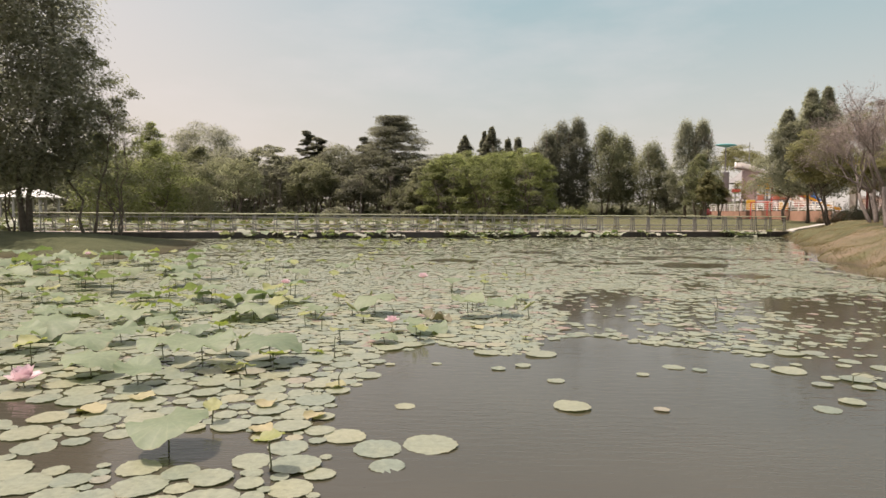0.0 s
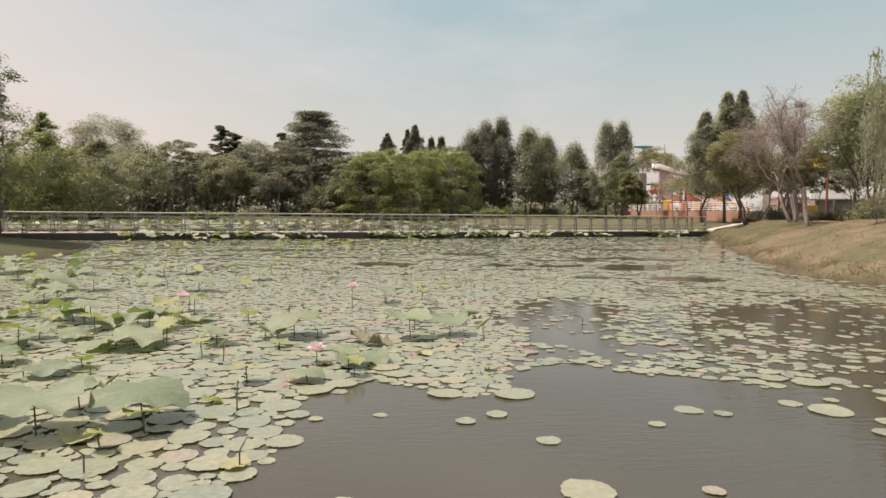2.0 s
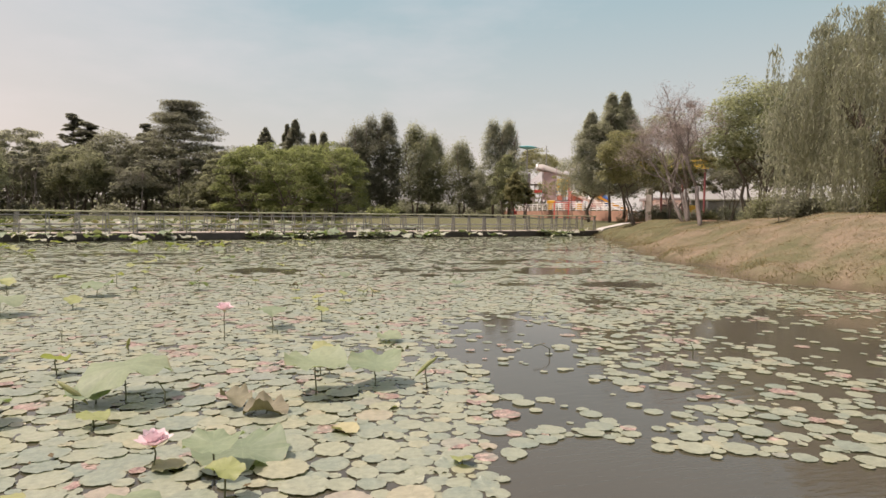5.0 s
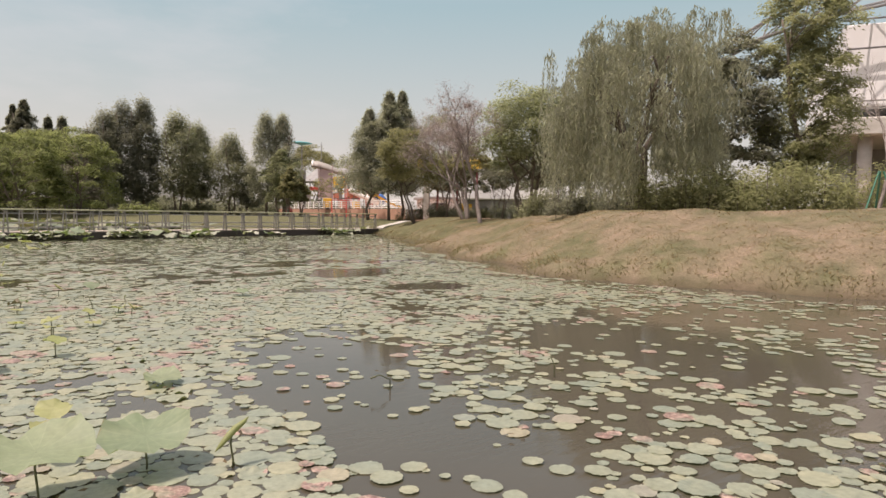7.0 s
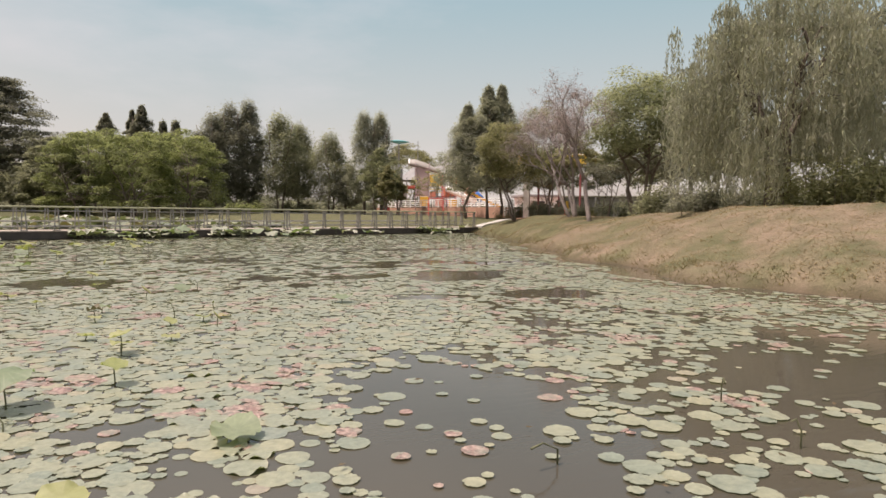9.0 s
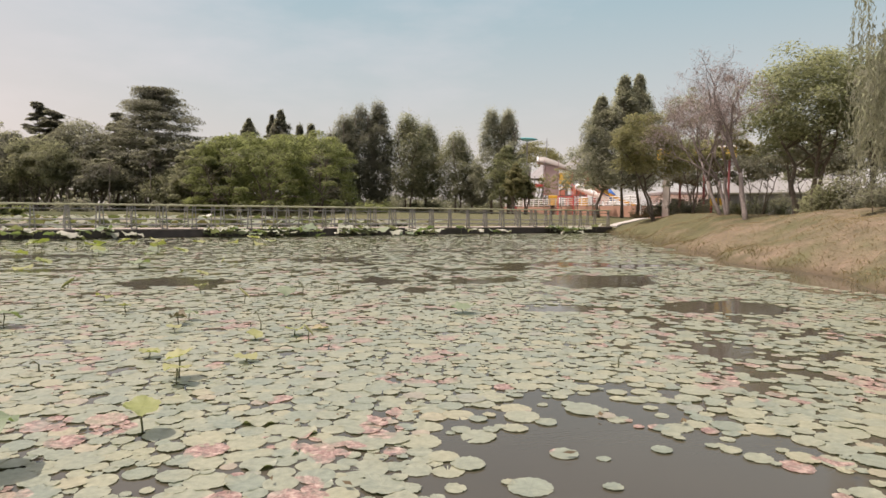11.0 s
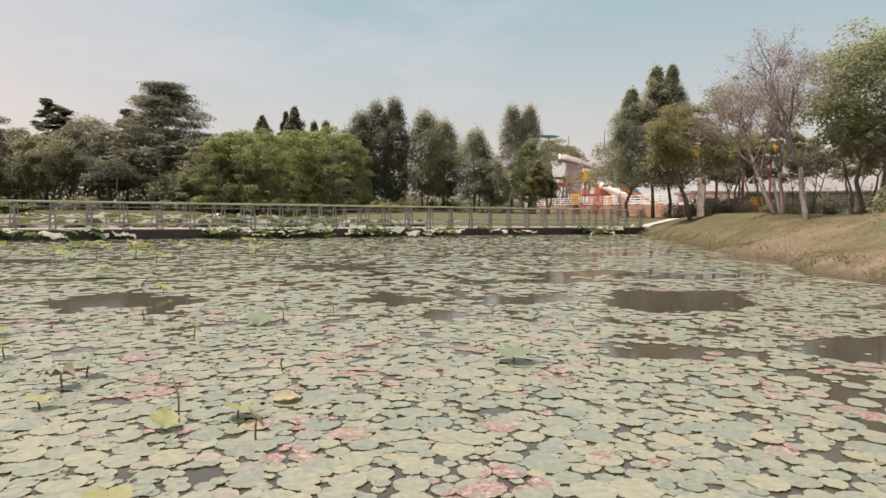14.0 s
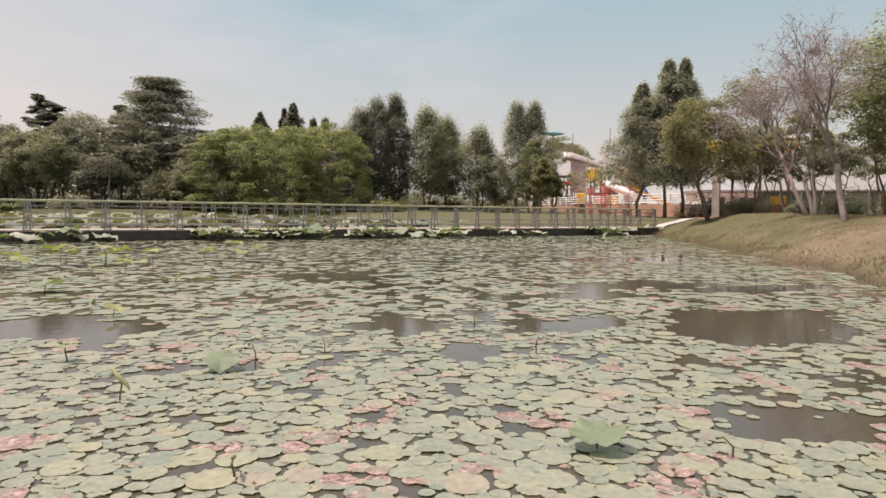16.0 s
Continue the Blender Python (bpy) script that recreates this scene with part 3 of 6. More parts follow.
def crown_points(rng, kind, h, cb, rx, n):
    """Clump middles and radii for a crown of a given habit, kept inside its height and radius."""
    out = []
    for i in range(n):
        u = (i + rng.uniform(0, 1)) / n
        w = 2 * math.pi * (i * 0.618 + rng.uniform(-0.1, 0.1))
        size = rng.uniform(0.75, 1.3)
        if kind == "cone":
            rh, rv = (0.27 * rx * (1 - 0.62 * u) + 0.05) * size, (0.24 * rx * (1 - 0.45 * u) + 0.08) * size
            z = cb + (h - cb - rv) * u ** 0.9
            rr = max(0.0, rx * (1 - u ** 1.5) ** 0.9 * rng.uniform(0.5, 1.08) - 0.5 * rh)
        elif kind == "tier":
            lev = i % 13
            k = (lev + rng.uniform(0, 0.8)) / 13
            z = cb + (h - cb) * k ** 0.85
            rh, rv = rx * 0.16 * size, rx * 0.042 * size
            rr = max(0.0, rx * (1.0 - 0.82 * k ** 1.5) * rng.uniform(0.05, 1.0) ** 0.5 * rng.uniform(0.72, 1.2) - 0.5 * rh)
            z += 0.10 * rr * rng.uniform(-0.2, 1.0)
        elif kind == "column":
            rh, rv = 0.30 * rx * size, 0.34 * rx * size * (1.5 if u > 0.75 else 1.0)
            z = cb + (h - cb - rv) * u
            rr = (rx - 0.7 * rh) * max(0.10, 1 - abs(1.65 * u - 0.62) ** 2.4) * rng.uniform(0.35, 1.0)
        elif kind == "ragged":
            q_ = rng.uniform(0.16, 0.32) * (1.0 if u < 0.8 else 0.7)
            rh, rv = q_ * rx, q_ * rx * 0.8
            z = cb + (h - cb - rv) * u
            rr = (rx - 0.5 * rh) * max(0.10, 1 - abs(1.75 * u - 0.70) ** 2.2) * rng.uniform(0.3, 1.08)
        elif kind == "mound":
            rh, rv = 0.19 * rx * size, 0.105 * rx * size
            ph = math.acos(1 - 1.12 * u)
            k = rng.uniform(0.74, 1.0)
            rr = (rx - 0.8 * rh) * math.sin(min(ph, 1.6)) ** 0.8 * k
            z = cb + (h - cb - rv) * max(0.0, math.cos(ph)) ** 0.7 * (0.7 + 0.3 * k) + rng.uniform(0.0, 0.6)
        elif kind == "umbrella":
            k = rng.uniform(0, 1) ** 0.5
            rh, rv = 0.24 * rx * size, 0.10 * rx
            rr = (rx - 0.7 * rh) * k
            z = cb + (h - cb - rv) * (1 - 0.75 * k ** 2.2) * rng.uniform(0.72, 1.0)
        else:
            ph = math.acos(1 - 1.75 * u)
            k = rng.uniform(0.60, 1.02)
            rh, rv = 0.26 * rx * size, 0.18 * rx * size
            rr = (rx - 0.8 * rh) * math.sin(ph) * k
            z = (h + cb - rv) / 2 + ((h - cb) / 2 - rv) * math.cos(ph) * k
        out.append((Vector((rr * math.cos(w), rr * math.sin(w), z)), (rh, rv)))
    return out


TREES = [0]


def tree(x, y, h, rx, cb, kind, mat, label, clumps=34, per=110, leaf=0.3, stems=1, trunk=0.16, bark=None, lean=0.0, category="tree", name="tree", group="", aspect=0.46):
    """A tapered trunk or several, limbs out to the clumps, and a crown of loose sprays."""
    TREES[0] += 1
    rng = np.random.default_rng(100 + TREES[0])
    bark = bark or M_BARK
    z0 = float(ground_z(x, y))
    root = thing(name, x, y, z0, label, category, group)
    cl = crown_points(rng, kind, h, cb, rx, clumps)
    wood = Shape()
    feet = []
    for s in range(stems):
        w = rng.uniform(0, 6.28)
        sp = 0.0 if stems == 1 else rng.uniform(0.15, 0.4)
        ex, ey = (rng.normal(0, 0.04 * h), rng.normal(0, 0.04 * h)) if stems == 1 else (rx * 0.5 * math.cos(w), rx * 0.5 * math.sin(w))
        top = h * (0.86 if kind in ("cone", "column", "tier") else 0.66)
        path, rad = [], []
        for i in range(8):
            k = i / 7
            path.append(Vector((sp * math.cos(w) + ex * k ** 1.3 + lean * h * k + rng.normal(0, 0.012 * h) * (0 < i), sp * math.sin(w) + ey * k ** 1.3 + rng.normal(0, 0.012 * h) * (0 < i), -0.25 + (top + 0.25) * k)))
            rad.append(trunk * (1.35 if i == 0 else 1.0) * (1 - 0.78 * k) / (1 if stems == 1 else 1.35))
        wood.tube(path, rad, 7)
        feet.append((path, rad))
    for c, r in cl[::max(1, clumps // 26)]:
        path, rad = feet[rng.integers(len(feet))]
        i = min(range(2, 7), key=lambda q: abs(path[q].z - (c.z - 0.55 * max(0.3, (c.xy - path[q].xy).length))))
        a = path[i]
        mid = a.lerp(c, 0.5) + Vector((0, 0, 0.07 * (c - a).length))
        wood.tube([a, a.lerp(mid, 0.5) + Vector((0, 0, 0.03)), mid, c], [rad[i] * 0.55, rad[i] * 0.42, rad[i] * 0.28, rad[i] * 0.10 + 0.004], 5, False)
    part("trunk", wood.mesh("trunk", bark, True), root)
    pts, outs = [], []
    mid = np.array([0, 0, (h + cb) / 2])
    for c, (rh, rv) in cl:
        k = max(8, int(per * rng.uniform(0.6, 1.35)))
        d = rng.normal(size=(k, 3))
        d /= np.linalg.norm(d, axis=1)[:, None]
        d[:, 2] = np.where(d[:, 2] < -0.35, -d[:, 2], d[:, 2])
        stray = (1.12, 1.34) if kind in ("cone", "column", "ragged") else (1.05, 1.12)
        d *= (rng.uniform(0, 1, k) ** 0.38)[:, None] * rng.choice([1.0, 1.0, 1.0, 1.0, *stray], k)[:, None]
        pts.append(np.array(c) + d * np.array([rh * 1.1, rh * 1.1, rv * 1.1]))
        far_ = (np.array(c) - mid) / np.linalg.norm(np.array(c) - mid)
        outs.append(d + 0.35 * far_)
    pts, outs = np.concatenate(pts), np.concatenate(outs)
    pts[:, 0] += lean * pts[:, 2]
    v, f = leaf_cloud(rng, pts, leaf, aspect, 0.15, 0.5, outs)
    part("crown", mesh_data("crown", v, f, mat), root)
    return root


# shore trees at the west bank
tree(-20.9, 32.4, 16.5, 4.5, 1.9, "column", M_LEAF_GREY, "tall dark spreading tree shading the low pond bank", 160, 400, 0.19, 2, 0.2)
tree(-23.8, 26.8, 13.5, 5.2, 2.6, "column", M_LEAF_GREY, "tall dark spreading tree shading the low pond bank", 60, 140, 0.3, 1, 0.26)
tree(-18.2, 33.4, 9.8, 2.6, 3.6, "ragged", M_LEAF_MID, "slender leafy tree beside the tall bank tree", 46, 190, 0.15, 2, 0.1)
tree(-17.2, 34.6, 7.4, 2.3, 1.8, "ragged", M_LEAF_MID, "slender young tree with several thin stems on the bank", 40, 150, 0.14, 3, 0.08)
tree(-22.0, 33.5, 5.2, 1.6, 2.2, "column", M_LEAF_MID, "slender young tree with several thin stems on the bank", 22, 90, 0.2, 2, 0.07)
# far wood from west to east: x, y, height, radius, crown base, habit, material, leaf
FAR = [
    (-31.6, 60, 9.4, 3.2, 1.6, "ragged", M_LEAF_BRIGHT, 0.30), (-28.1, 63, 10.6, 2.0, 3.0, "ragged", M_LEAF_BRIGHT, 0.30), (-26.5, 60, 8.6, 3.1, 1.2, "ragged", M_LEAF_BRIGHT, 0.30), (-24.6, 66, 8.6, 2.9, 1.4, "ragged", M_LEAF_MID, 0.30),
    (-38.0, 104, 14.9, 4.6, 6.4, "round", M_LEAF_GREY, 0.40), (-30.6, 96, 10.2, 3.9, 3.0, "round", M_LEAF_GREY, 0.38), (-26, 78, 7.2, 3.6, 2.0, "umbrella", M_LEAF_MID, 0.34),
    (-24.2, 90, 9.2, 3.8, 2.6, "mound", M_LEAF_GREY, 0.36), (-20.5, 97, 12.4, 2.6, 4.5, "tier", M_LEAF_DEEP, 0.36),
]
FAR2 = [
    (-20.4, 88, 7.9, 3.2, 1.4, "ragged", M_LEAF_GREY, 0.36), (-17.0, 84, 7.6, 2.8, 1.4, "round", M_LEAF_MID, 0.34), (-17.9, 92, 10.9, 2.8, 4.8, "tier", M_LEAF_DEEP, 0.36), (-14.1, 90, 10.1, 3.2, 2.4, "round", M_LEAF, 0.36),
    (-11.6, 93, 11.0, 2.6, 3.0, "tier", M_LEAF_DEEP, 0.36), (-7.2, 88, 13.2, 7.4, 1.6, "tier", M_LEAF_DEEP, 0.34), (-11.5, 84, 5.4, 2.6, 1.0, "round", M_LEAF, 0.36), (-4.4, 82, 4.4, 2.4, 0.8, "ragged", M_LEAF_MID, 0.36),
    (-1.6, 78, 6.2, 2.8, 0.8, "mound", M_LEAF_MID, 0.32),
    (3.4, 106, 12.8, 1.5, 7.6, "cone", M_LEAF, 0.36), (6.5, 105, 13.3, 1.0, 8.0, "cone", M_LEAF, 0.36), (7.6, 104, 13.9, 1.6, 7.8, "cone", M_LEAF, 0.36), (10.4, 106, 11.8, 0.9, 3.0, "column", M_LEAF, 0.36), (12.0, 106, 12.0, 1.1, 3.0, "column", M_LEAF, 0.36),
    (0.6, 74, 6.6, 3.4, 0.6, "mound", M_LEAF_BRIGHT, 0.28), (4.8, 72, 6.8, 3.7, 0.6, "mound", M_LEAF_BRIGHT, 0.28), (9.2, 74, 7.3, 3.6, 0.7, "mound", M_LEAF_BRIGHT, 0.28), (2.6, 79, 7.3, 3.9, 0.8, "mound", M_LEAF_BRIGHT, 0.28), (7.2, 80, 7.6, 3.6, 0.8, "mound", M_LEAF_BRIGHT, 0.28),
]
FAR3 = [
    (14.0, 88, 11.2, 2.4, 1.0, "column", M_LEAF, 0.34), (16.0, 88.6, 12.4, 2.5, 1.0, "column", M_LEAF, 0.34), (18.0, 88, 12.9, 1.9, 1.2, "column", M_LEAF, 0.34), (12.4, 89, 9.0, 1.9, 1.0, "column", M_LEAF, 0.34),
    (21.6, 87.7, 11.6, 3.0, 1.6, "column", M_LEAF_MID, 0.36), (24.6, 90, 10.8, 2.3, 1.6, "column", M_LEAF_MID, 0.36), (27.4, 86, 9.6, 2.6, 1.4, "column", M_LEAF_MID, 0.32), (29.2, 84, 5.4, 1.7, 1.0, "ragged", M_LEAF_PALE, 0.30),
    (29.9, 80.9, 11.8, 1.9, 1.6, "column", M_LEAF_PALE, 0.28), (31.6, 80.2, 11.7, 1.8, 2.0, "column", M_LEAF_PALE, 0.28), (30.6, 78, 7.4, 2.0, 1.2, "ragged", M_LEAF_FRESH, 0.28), (30.1, 74.5, 5.2, 1.0, 2.0, "ragged", M_LEAF_OLIVE, 0.26), (32.6, 77.5, 4.4, 1.0, 1.8, "ragged", M_LEAF_OLIVE, 0.26),
    (50.5, 112, 11.6, 4.0, 7.0, "umbrella", M_LEAF_OLIVE, 0.36),
]
for row in (FAR, FAR2, FAR3):
    for x, y, h, r, cb, kind, mat, lf in row:
        word = {"cone": "pointed", "tier": "layered dark", "column": "upright", "umbrella": "broad low", "mound": "broad spreading", "ragged": "loose leafy", "round": "rounded"}[kind]
        tone = {"deep_leaves": "deep green", "bright_leaves": "yellow-green", "hazed_dark_leaves": "deep green", "hazed_grey_green_leaves": "hazy grey-green", "olive_leaves": "olive", "hazed_green_leaves": "green", "pale_green_leaves": "pale grey-green", "fresh_leaves": "fresh green"}[mat.name]
        clumps, per = {"tier": (150 if r < 4 else 330, 150), "mound": (58, 250), "cone": (60, 165), "column": (84, 200)}.get(kind, (56, 190))
        r *= {"tier": 1.12, "mound": 1.15, "cone": 1.4}.get(kind, 1.34)
        tree(x, y, h * (1.0 if kind in ("cone", "tier") else 1.05), r, cb, kind, mat, "%s %s tree at the edge of the far wood" % (word, tone), clumps, per, lf * 0.74, 1 if kind in ("cone", "tier") else 2, 0.17, None, 0.04 if kind == "tier" else 0.0, "tree", "tree", "trees of the far wood")
# thin trunks and second row that close the wood
wood_rng = np.random.default_rng(7)
for i in range(26):
    x = -62 + 3.05 * i + wood_rng.normal(0, 0.7)
    y = 100 - 0.08 * abs(x) + wood_rng.normal(0, 2.5)
    if x < 14:
        tree(x, y, wood_rng.uniform(8.5, 11.0), wood_rng.uniform(3.4, 4.4), 0.8, "round", M_LEAF_MID if i % 3 else M_LEAF_GREY, "tree standing deep in the far wood", 26, 130, 0.40, 2, 0.15, None, 0.0, "tree", "tree", "trees of the far wood")
for i in range(5, 10):
    tree(-52 + 3.3 * i + wood_rng.normal(0, 0.8), 72 + wood_rng.normal(0, 3.0), wood_rng.uniform(5.0, 8.0), wood_rng.uniform(2.4, 3.3), 1.2, "round", (M_LEAF_MID, M_LEAF_GREY, M_LEAF)[i % 3], "small bushy tree before the far wood", 26, 140, 0.26, 3, 0.09, None, 0.0, "tree", "tree", "trees of the far wood")

for i in range(30):
    x = -36 + 1.25 * i + wood_rng.normal(0, 0.4)
    tree(x + (9.0 if i > 26 else 0.0), 84 + wood_rng.normal(0, 2.0), wood_rng.uniform(6.0, 8.6), 1.5, 4.2, "umbrella", M_LEAF, "slender bare-trunked tree at the edge of the far wood", 9, 80, 0.3, 2 if i % 3 else 1, 0.085, M_PALE_BARK, wood_rng.normal(0, 0.02), "tree", "tree", "slender trees of the far wood")

# the dense depth of the wood
dw = np.random.default_rng(41)
dn_ = 44000
dx_ = dw.uniform(-120, 60, dn_)
dy_ = 108 - 0.10 * np.abs(dx_) + dw.normal(0, 2.0, dn_)
dh_ = np.where(dx_ < 13, 7.0, 2.2) + np.where(dx_ < 13, 1.0, 0.3) * 1.6 * np.sin(dx_ * 0.31) + np.where(dx_ < 13, 1.2, 0.3) * np.sin(dx_ * 0.83 + 1)
dz_ = 0.7 + dh_ * dw.uniform(0, 1, dn_) ** 1.8
dv, df = leaf_cloud(dw, np.c_[dx_, dy_, dz_], 0.75, 0.6)
tagged(part("woodland", mesh_data("woodland", dv, df, M_LEAF)), "dark dense depth of the far wood", "woodland", "", "stuff")

# playground side and the east bank
for x, y, h, r in ((32.7, 56.1, 11.7, 1.9), (31.4, 56.2, 11.5, 2.2), (30.1, 57.5, 10.0, 2.2)):
    tree(x, y, h, r * 1.4, 2.4, "cone", M_LEAF_PALE, "tall pointed grey-green tree beside the playground", 110, 300, 0.17, 1, 0.13, None, 0.0, "tree", "tree", "pointed trees beside the playground")
tree(27.6, 46.2, 7.2, 2.7, 1.9, "round", M_LEAF_OLIVE, "olive-leaved tree leaning over the bank", 64, 260, 0.16, 2, 0.12, None, -0.17)
tree(28.6, 41.6, 5.6, 1.9, 2.6, "umbrella", M_LEAF_OLIVE, "olive-leaved tree above the bank", 36, 110, 0.19, 2, 0.11)
tree(29.4, 45.5, 8.4, 1.9, 4.6, "round", M_LEAF_OLIVE, "thin-crowned olive tree behind the bare trees", 30, 120, 0.15, 2, 0.1)
tree(31.6, 47.5, 6.0, 2.0, 2.4, "round", M_LEAF_MID, "small green tree beside the walk", 36, 110, 0.22, 2, 0.10)
tree(26.2, 33.2, 8.3, 3.5, 1.8, "round", M_LEAF_FRESH, "leafy rounded green tree with forked trunk on the bank", 76, 330, 0.16, 3, 0.15)
tree(27.6, 31.0, 7.4, 2.5, 2.2, "round", M_LEAF_FRESH, "leafy rounded green tree with forked trunk on the bank", 70, 240, 0.16, 2, 0.14)
tree(30.0, 37.5, 5.4, 2.2, 2.0, "round", M_LEAF, "small dark tree behind the walk", 36, 120, 0.24, 3, 0.10)
tree(33.5, 34.5, 5.4, 2.2, 2.0, "round", M_LEAF, "small dark tree behind the walk", 36, 120, 0.24, 3, 0.10)
tree(38.0, 31.0, 6.0, 2.4, 2.0, "round", M_LEAF, "small dark tree behind the walk", 36, 120, 0.24, 2, 0.10)
tree(29.2, 19.7, 12.4, 2.3, 1.4, "ragged", M_HEDGE, "tall leafy olive-green tree behind the hedge", 140, 270, 0.18, 2, 0.2, None, 0.0, "tree", "tree", "", 0.34)
tree(27.4, 21.9, 8.6, 2.1, 0.9, "round", M_LEAF, "dark tree half hidden behind the willow", 60, 200, 0.2, 2, 0.16)


def willow(x, y, h, rx):
    rng = np.random.default_rng(31)
    root = thing("willow_tree", x, y, float(ground_z(x, y)), "large weeping willow with hanging grey-green strands on the bank", "tree")
    wood = Shape()
    for s in range(5):
        w = s * 1.256 + 0.4
        path = [Vector((0.25 * math.cos(w), 0.25 * math.sin(w), -0.3))]
        for i in range(1, 7):
            k = i / 6
            path.append(Vector((math.cos(w) * rx * 0.48 * k ** 1.2, math.sin(w) * rx * 0.48 * k ** 1.2, (0.72 + 0.10 * math.sin(s * 2.1)) * h * k ** 0.8)) + Vector(rng.normal(0, 0.12, 3)))
        wood.tube(path, [0.17 * (1 - 0.8 * i / 6) + 0.01 for i in range(7)], 7)
        for j in range(13):
            a = path[3 + j % 4]
            w2 = w + rng.uniform(-1.3, 1.3)
            ln = rng.uniform(0.15, 0.40) * rx
            b = a + Vector((math.cos(w2) * ln, math.sin(w2) * ln, rng.uniform(-0.05, 0.10) * h))
            m_ = a.lerp(b, 0.5) + Vector((0, 0, 0.4))
            wood.tube([a, m_, b], [0.05, 0.032, 0.012], 5, False)
    part("trunk", wood.mesh("trunk", M_BARK, True), root)
    P = []
    spires = [(-3.3, 6.3), (-1.1, 7.5), (0.8, 7.7), (2.3, 7.7), (2.7, 7.5), (3.5, 5.6)]
    for c in range(118):
        w = c * 2.39996 + rng.uniform(-0.2, 0.2)
        if c < 66:
            q = ((c + 0.5) / 66) ** 0.5
            top = h * (0.60 + 0.37 * (1 - q ** 2.8)) + rng.normal(0, 0.28)
            cx, cy = q * rx * math.cos(w), q * rx * math.sin(w)
            drop = rng.uniform(1.3, 2.8)
        elif c < 66 + len(spires):
            off, top = spires[c - 66]
            cx, cy = 0.596 * off + rng.normal(0, 0.15), -0.803 * off + rng.normal(0, 0.15)
            drop = rng.uniform(1.2, 2.2)
        else:
            q = rng.uniform(0.62, 1.05)
            top = h * rng.uniform(0.28, 0.62)
            cx, cy = q * rx * math.cos(w), q * rx * math.sin(w)
            drop = rng.uniform(1.2, top)
        wide = rng.uniform(0.35, 0.7)
        for i in range(int(rng.uniform(18, 38))):
            a_ = rng.uniform(0, 6.28)
            reach = wide * rng.uniform(0.1, 1.0) ** 0.6
            ln = min(drop * rng.uniform(0.5, 1.1), top - (rng.uniform(1.5, 2.2) if 0.596 * cx - 0.803 * cy > 0.3 else rng.uniform(0.2, 0.9)))
            if ln < 0.4:
                continue
            k = int(ln * 13)
            t_ = np.linspace(0, ln, k)[:, None]
            arch = 1 - np.exp(-t_ / 0.45)
            sway = rng.normal(0, 0.04, 3) * np.array([1, 1, 0])
            pts = np.array([cx, cy, top + rng.normal(0, 0.08) - 0.35 * reach ** 2 / wide]) + np.array([math.cos(a_), math.sin(a_), 0]) * reach * (0.6 + 0.6 * arch) + sway * t_ + np.array([0, 0, 1.0]) * (0.16 * np.sin(np.minimum(t_ / 0.5, 1.0) * 3.1) - t_ * (1 - 0.35 * np.exp(-t_ / 0.5)))
            P.append(pts + rng.normal(0, 0.035, pts.shape))
    pts = np.concatenate(P)
    n = len(pts)
    a = rng.normal(0, 0.34, (n, 3)) + np.array([0, 0, -1.0])
    a /= np.linalg.norm(a, axis=1)[:, None]
    b = np.cross(a, rng.normal(size=(n, 3)))
    b /= np.linalg.norm(b, axis=1)[:, None]
    s = rng.uniform(0.13, 0.25, n)[:, None]
    v = np.stack([pts - a * s * 0.5, pts + b * s * 0.10, pts + a * s * 0.5, pts - b * s * 0.10], 1).reshape(-1, 3)
    part("crown", mesh_data("crown", v, np.arange(4 * n).reshape(n, 4), M_WILLOW), root)


willow(21.4, 22.4, 7.3, 3.35)


def bare_tree(x, y, h, seed, spread, twig=2, label="nearly leafless tree with pale branching limbs on the bank", stems=2, r0=0.12, group="", lean=(0.0, 0.0)):
    rng = np.random.default_rng(seed)
    root = thing("bare_tree", x, y, float(ground_z(x, y)), label, "tree", group)
    wood = Shape()
    ends = []

    def grow(p, d, ln, r, depth):
        path, rad = [p], [r]
        for i in range(4):
            d = (d + Vector(rng.normal(0, 0.10, 3)) + Vector((0, 0, 0.03))).normalized()
            path.append(path[-1] + d * ln / 4)
            rad.append(r * (1 - 0.24 * (i + 1) / 4))
        wood.tube(path, rad, 6 if depth < 2 else 4 if depth < 4 else 3, depth < 2)
        if depth >= 3:
            ends.append(path[-1])
            ends.append(path[2])
        if depth < 6:
            for c in range(3 if depth in (1, 2, 3) else 2):
                ax = Vector(rng.normal(size=3)).cross(d).normalized()
                nd = (d + ax * rng.uniform(0.35, 0.85) * spread).normalized()
                nd.z = nd.z * 0.85 + 0.13
                grow(path[-1 - (c == 2) * 1], nd.normalized(), ln * rng.uniform(0.62, 0.84), rad[-1] * (0.86 if c == 0 else 0.68), depth + 1)

    for s in range(stems):
        w = s * 6.28 / stems + rng.uniform(0, 1)
        grow(Vector((0.12 * math.cos(w), 0.12 * math.sin(w), -0.25)), Vector((0.24 * math.cos(w) + lean[0], 0.24 * math.sin(w) + lean[1], 1)).normalized(), h * 0.30, r0, 0)
    part("trunk", wood.mesh("trunk", M_PALE_BARK, True), root)
    if twig:
        e = np.array([tuple(q) for q in ends])
        pts = np.repeat(e, int(twig), 0) + rng.normal(0, 0.16, (len(e) * int(twig), 3))
        v, f = leaf_cloud(rng, pts, 0.24, 0.06, -0.1, 0.1)
        tagged(part("twig_mass", mesh_data("twig_mass", v, f, M_PINK), root, "faded pinkish twigs and pods"), kind="stuff")
    return root


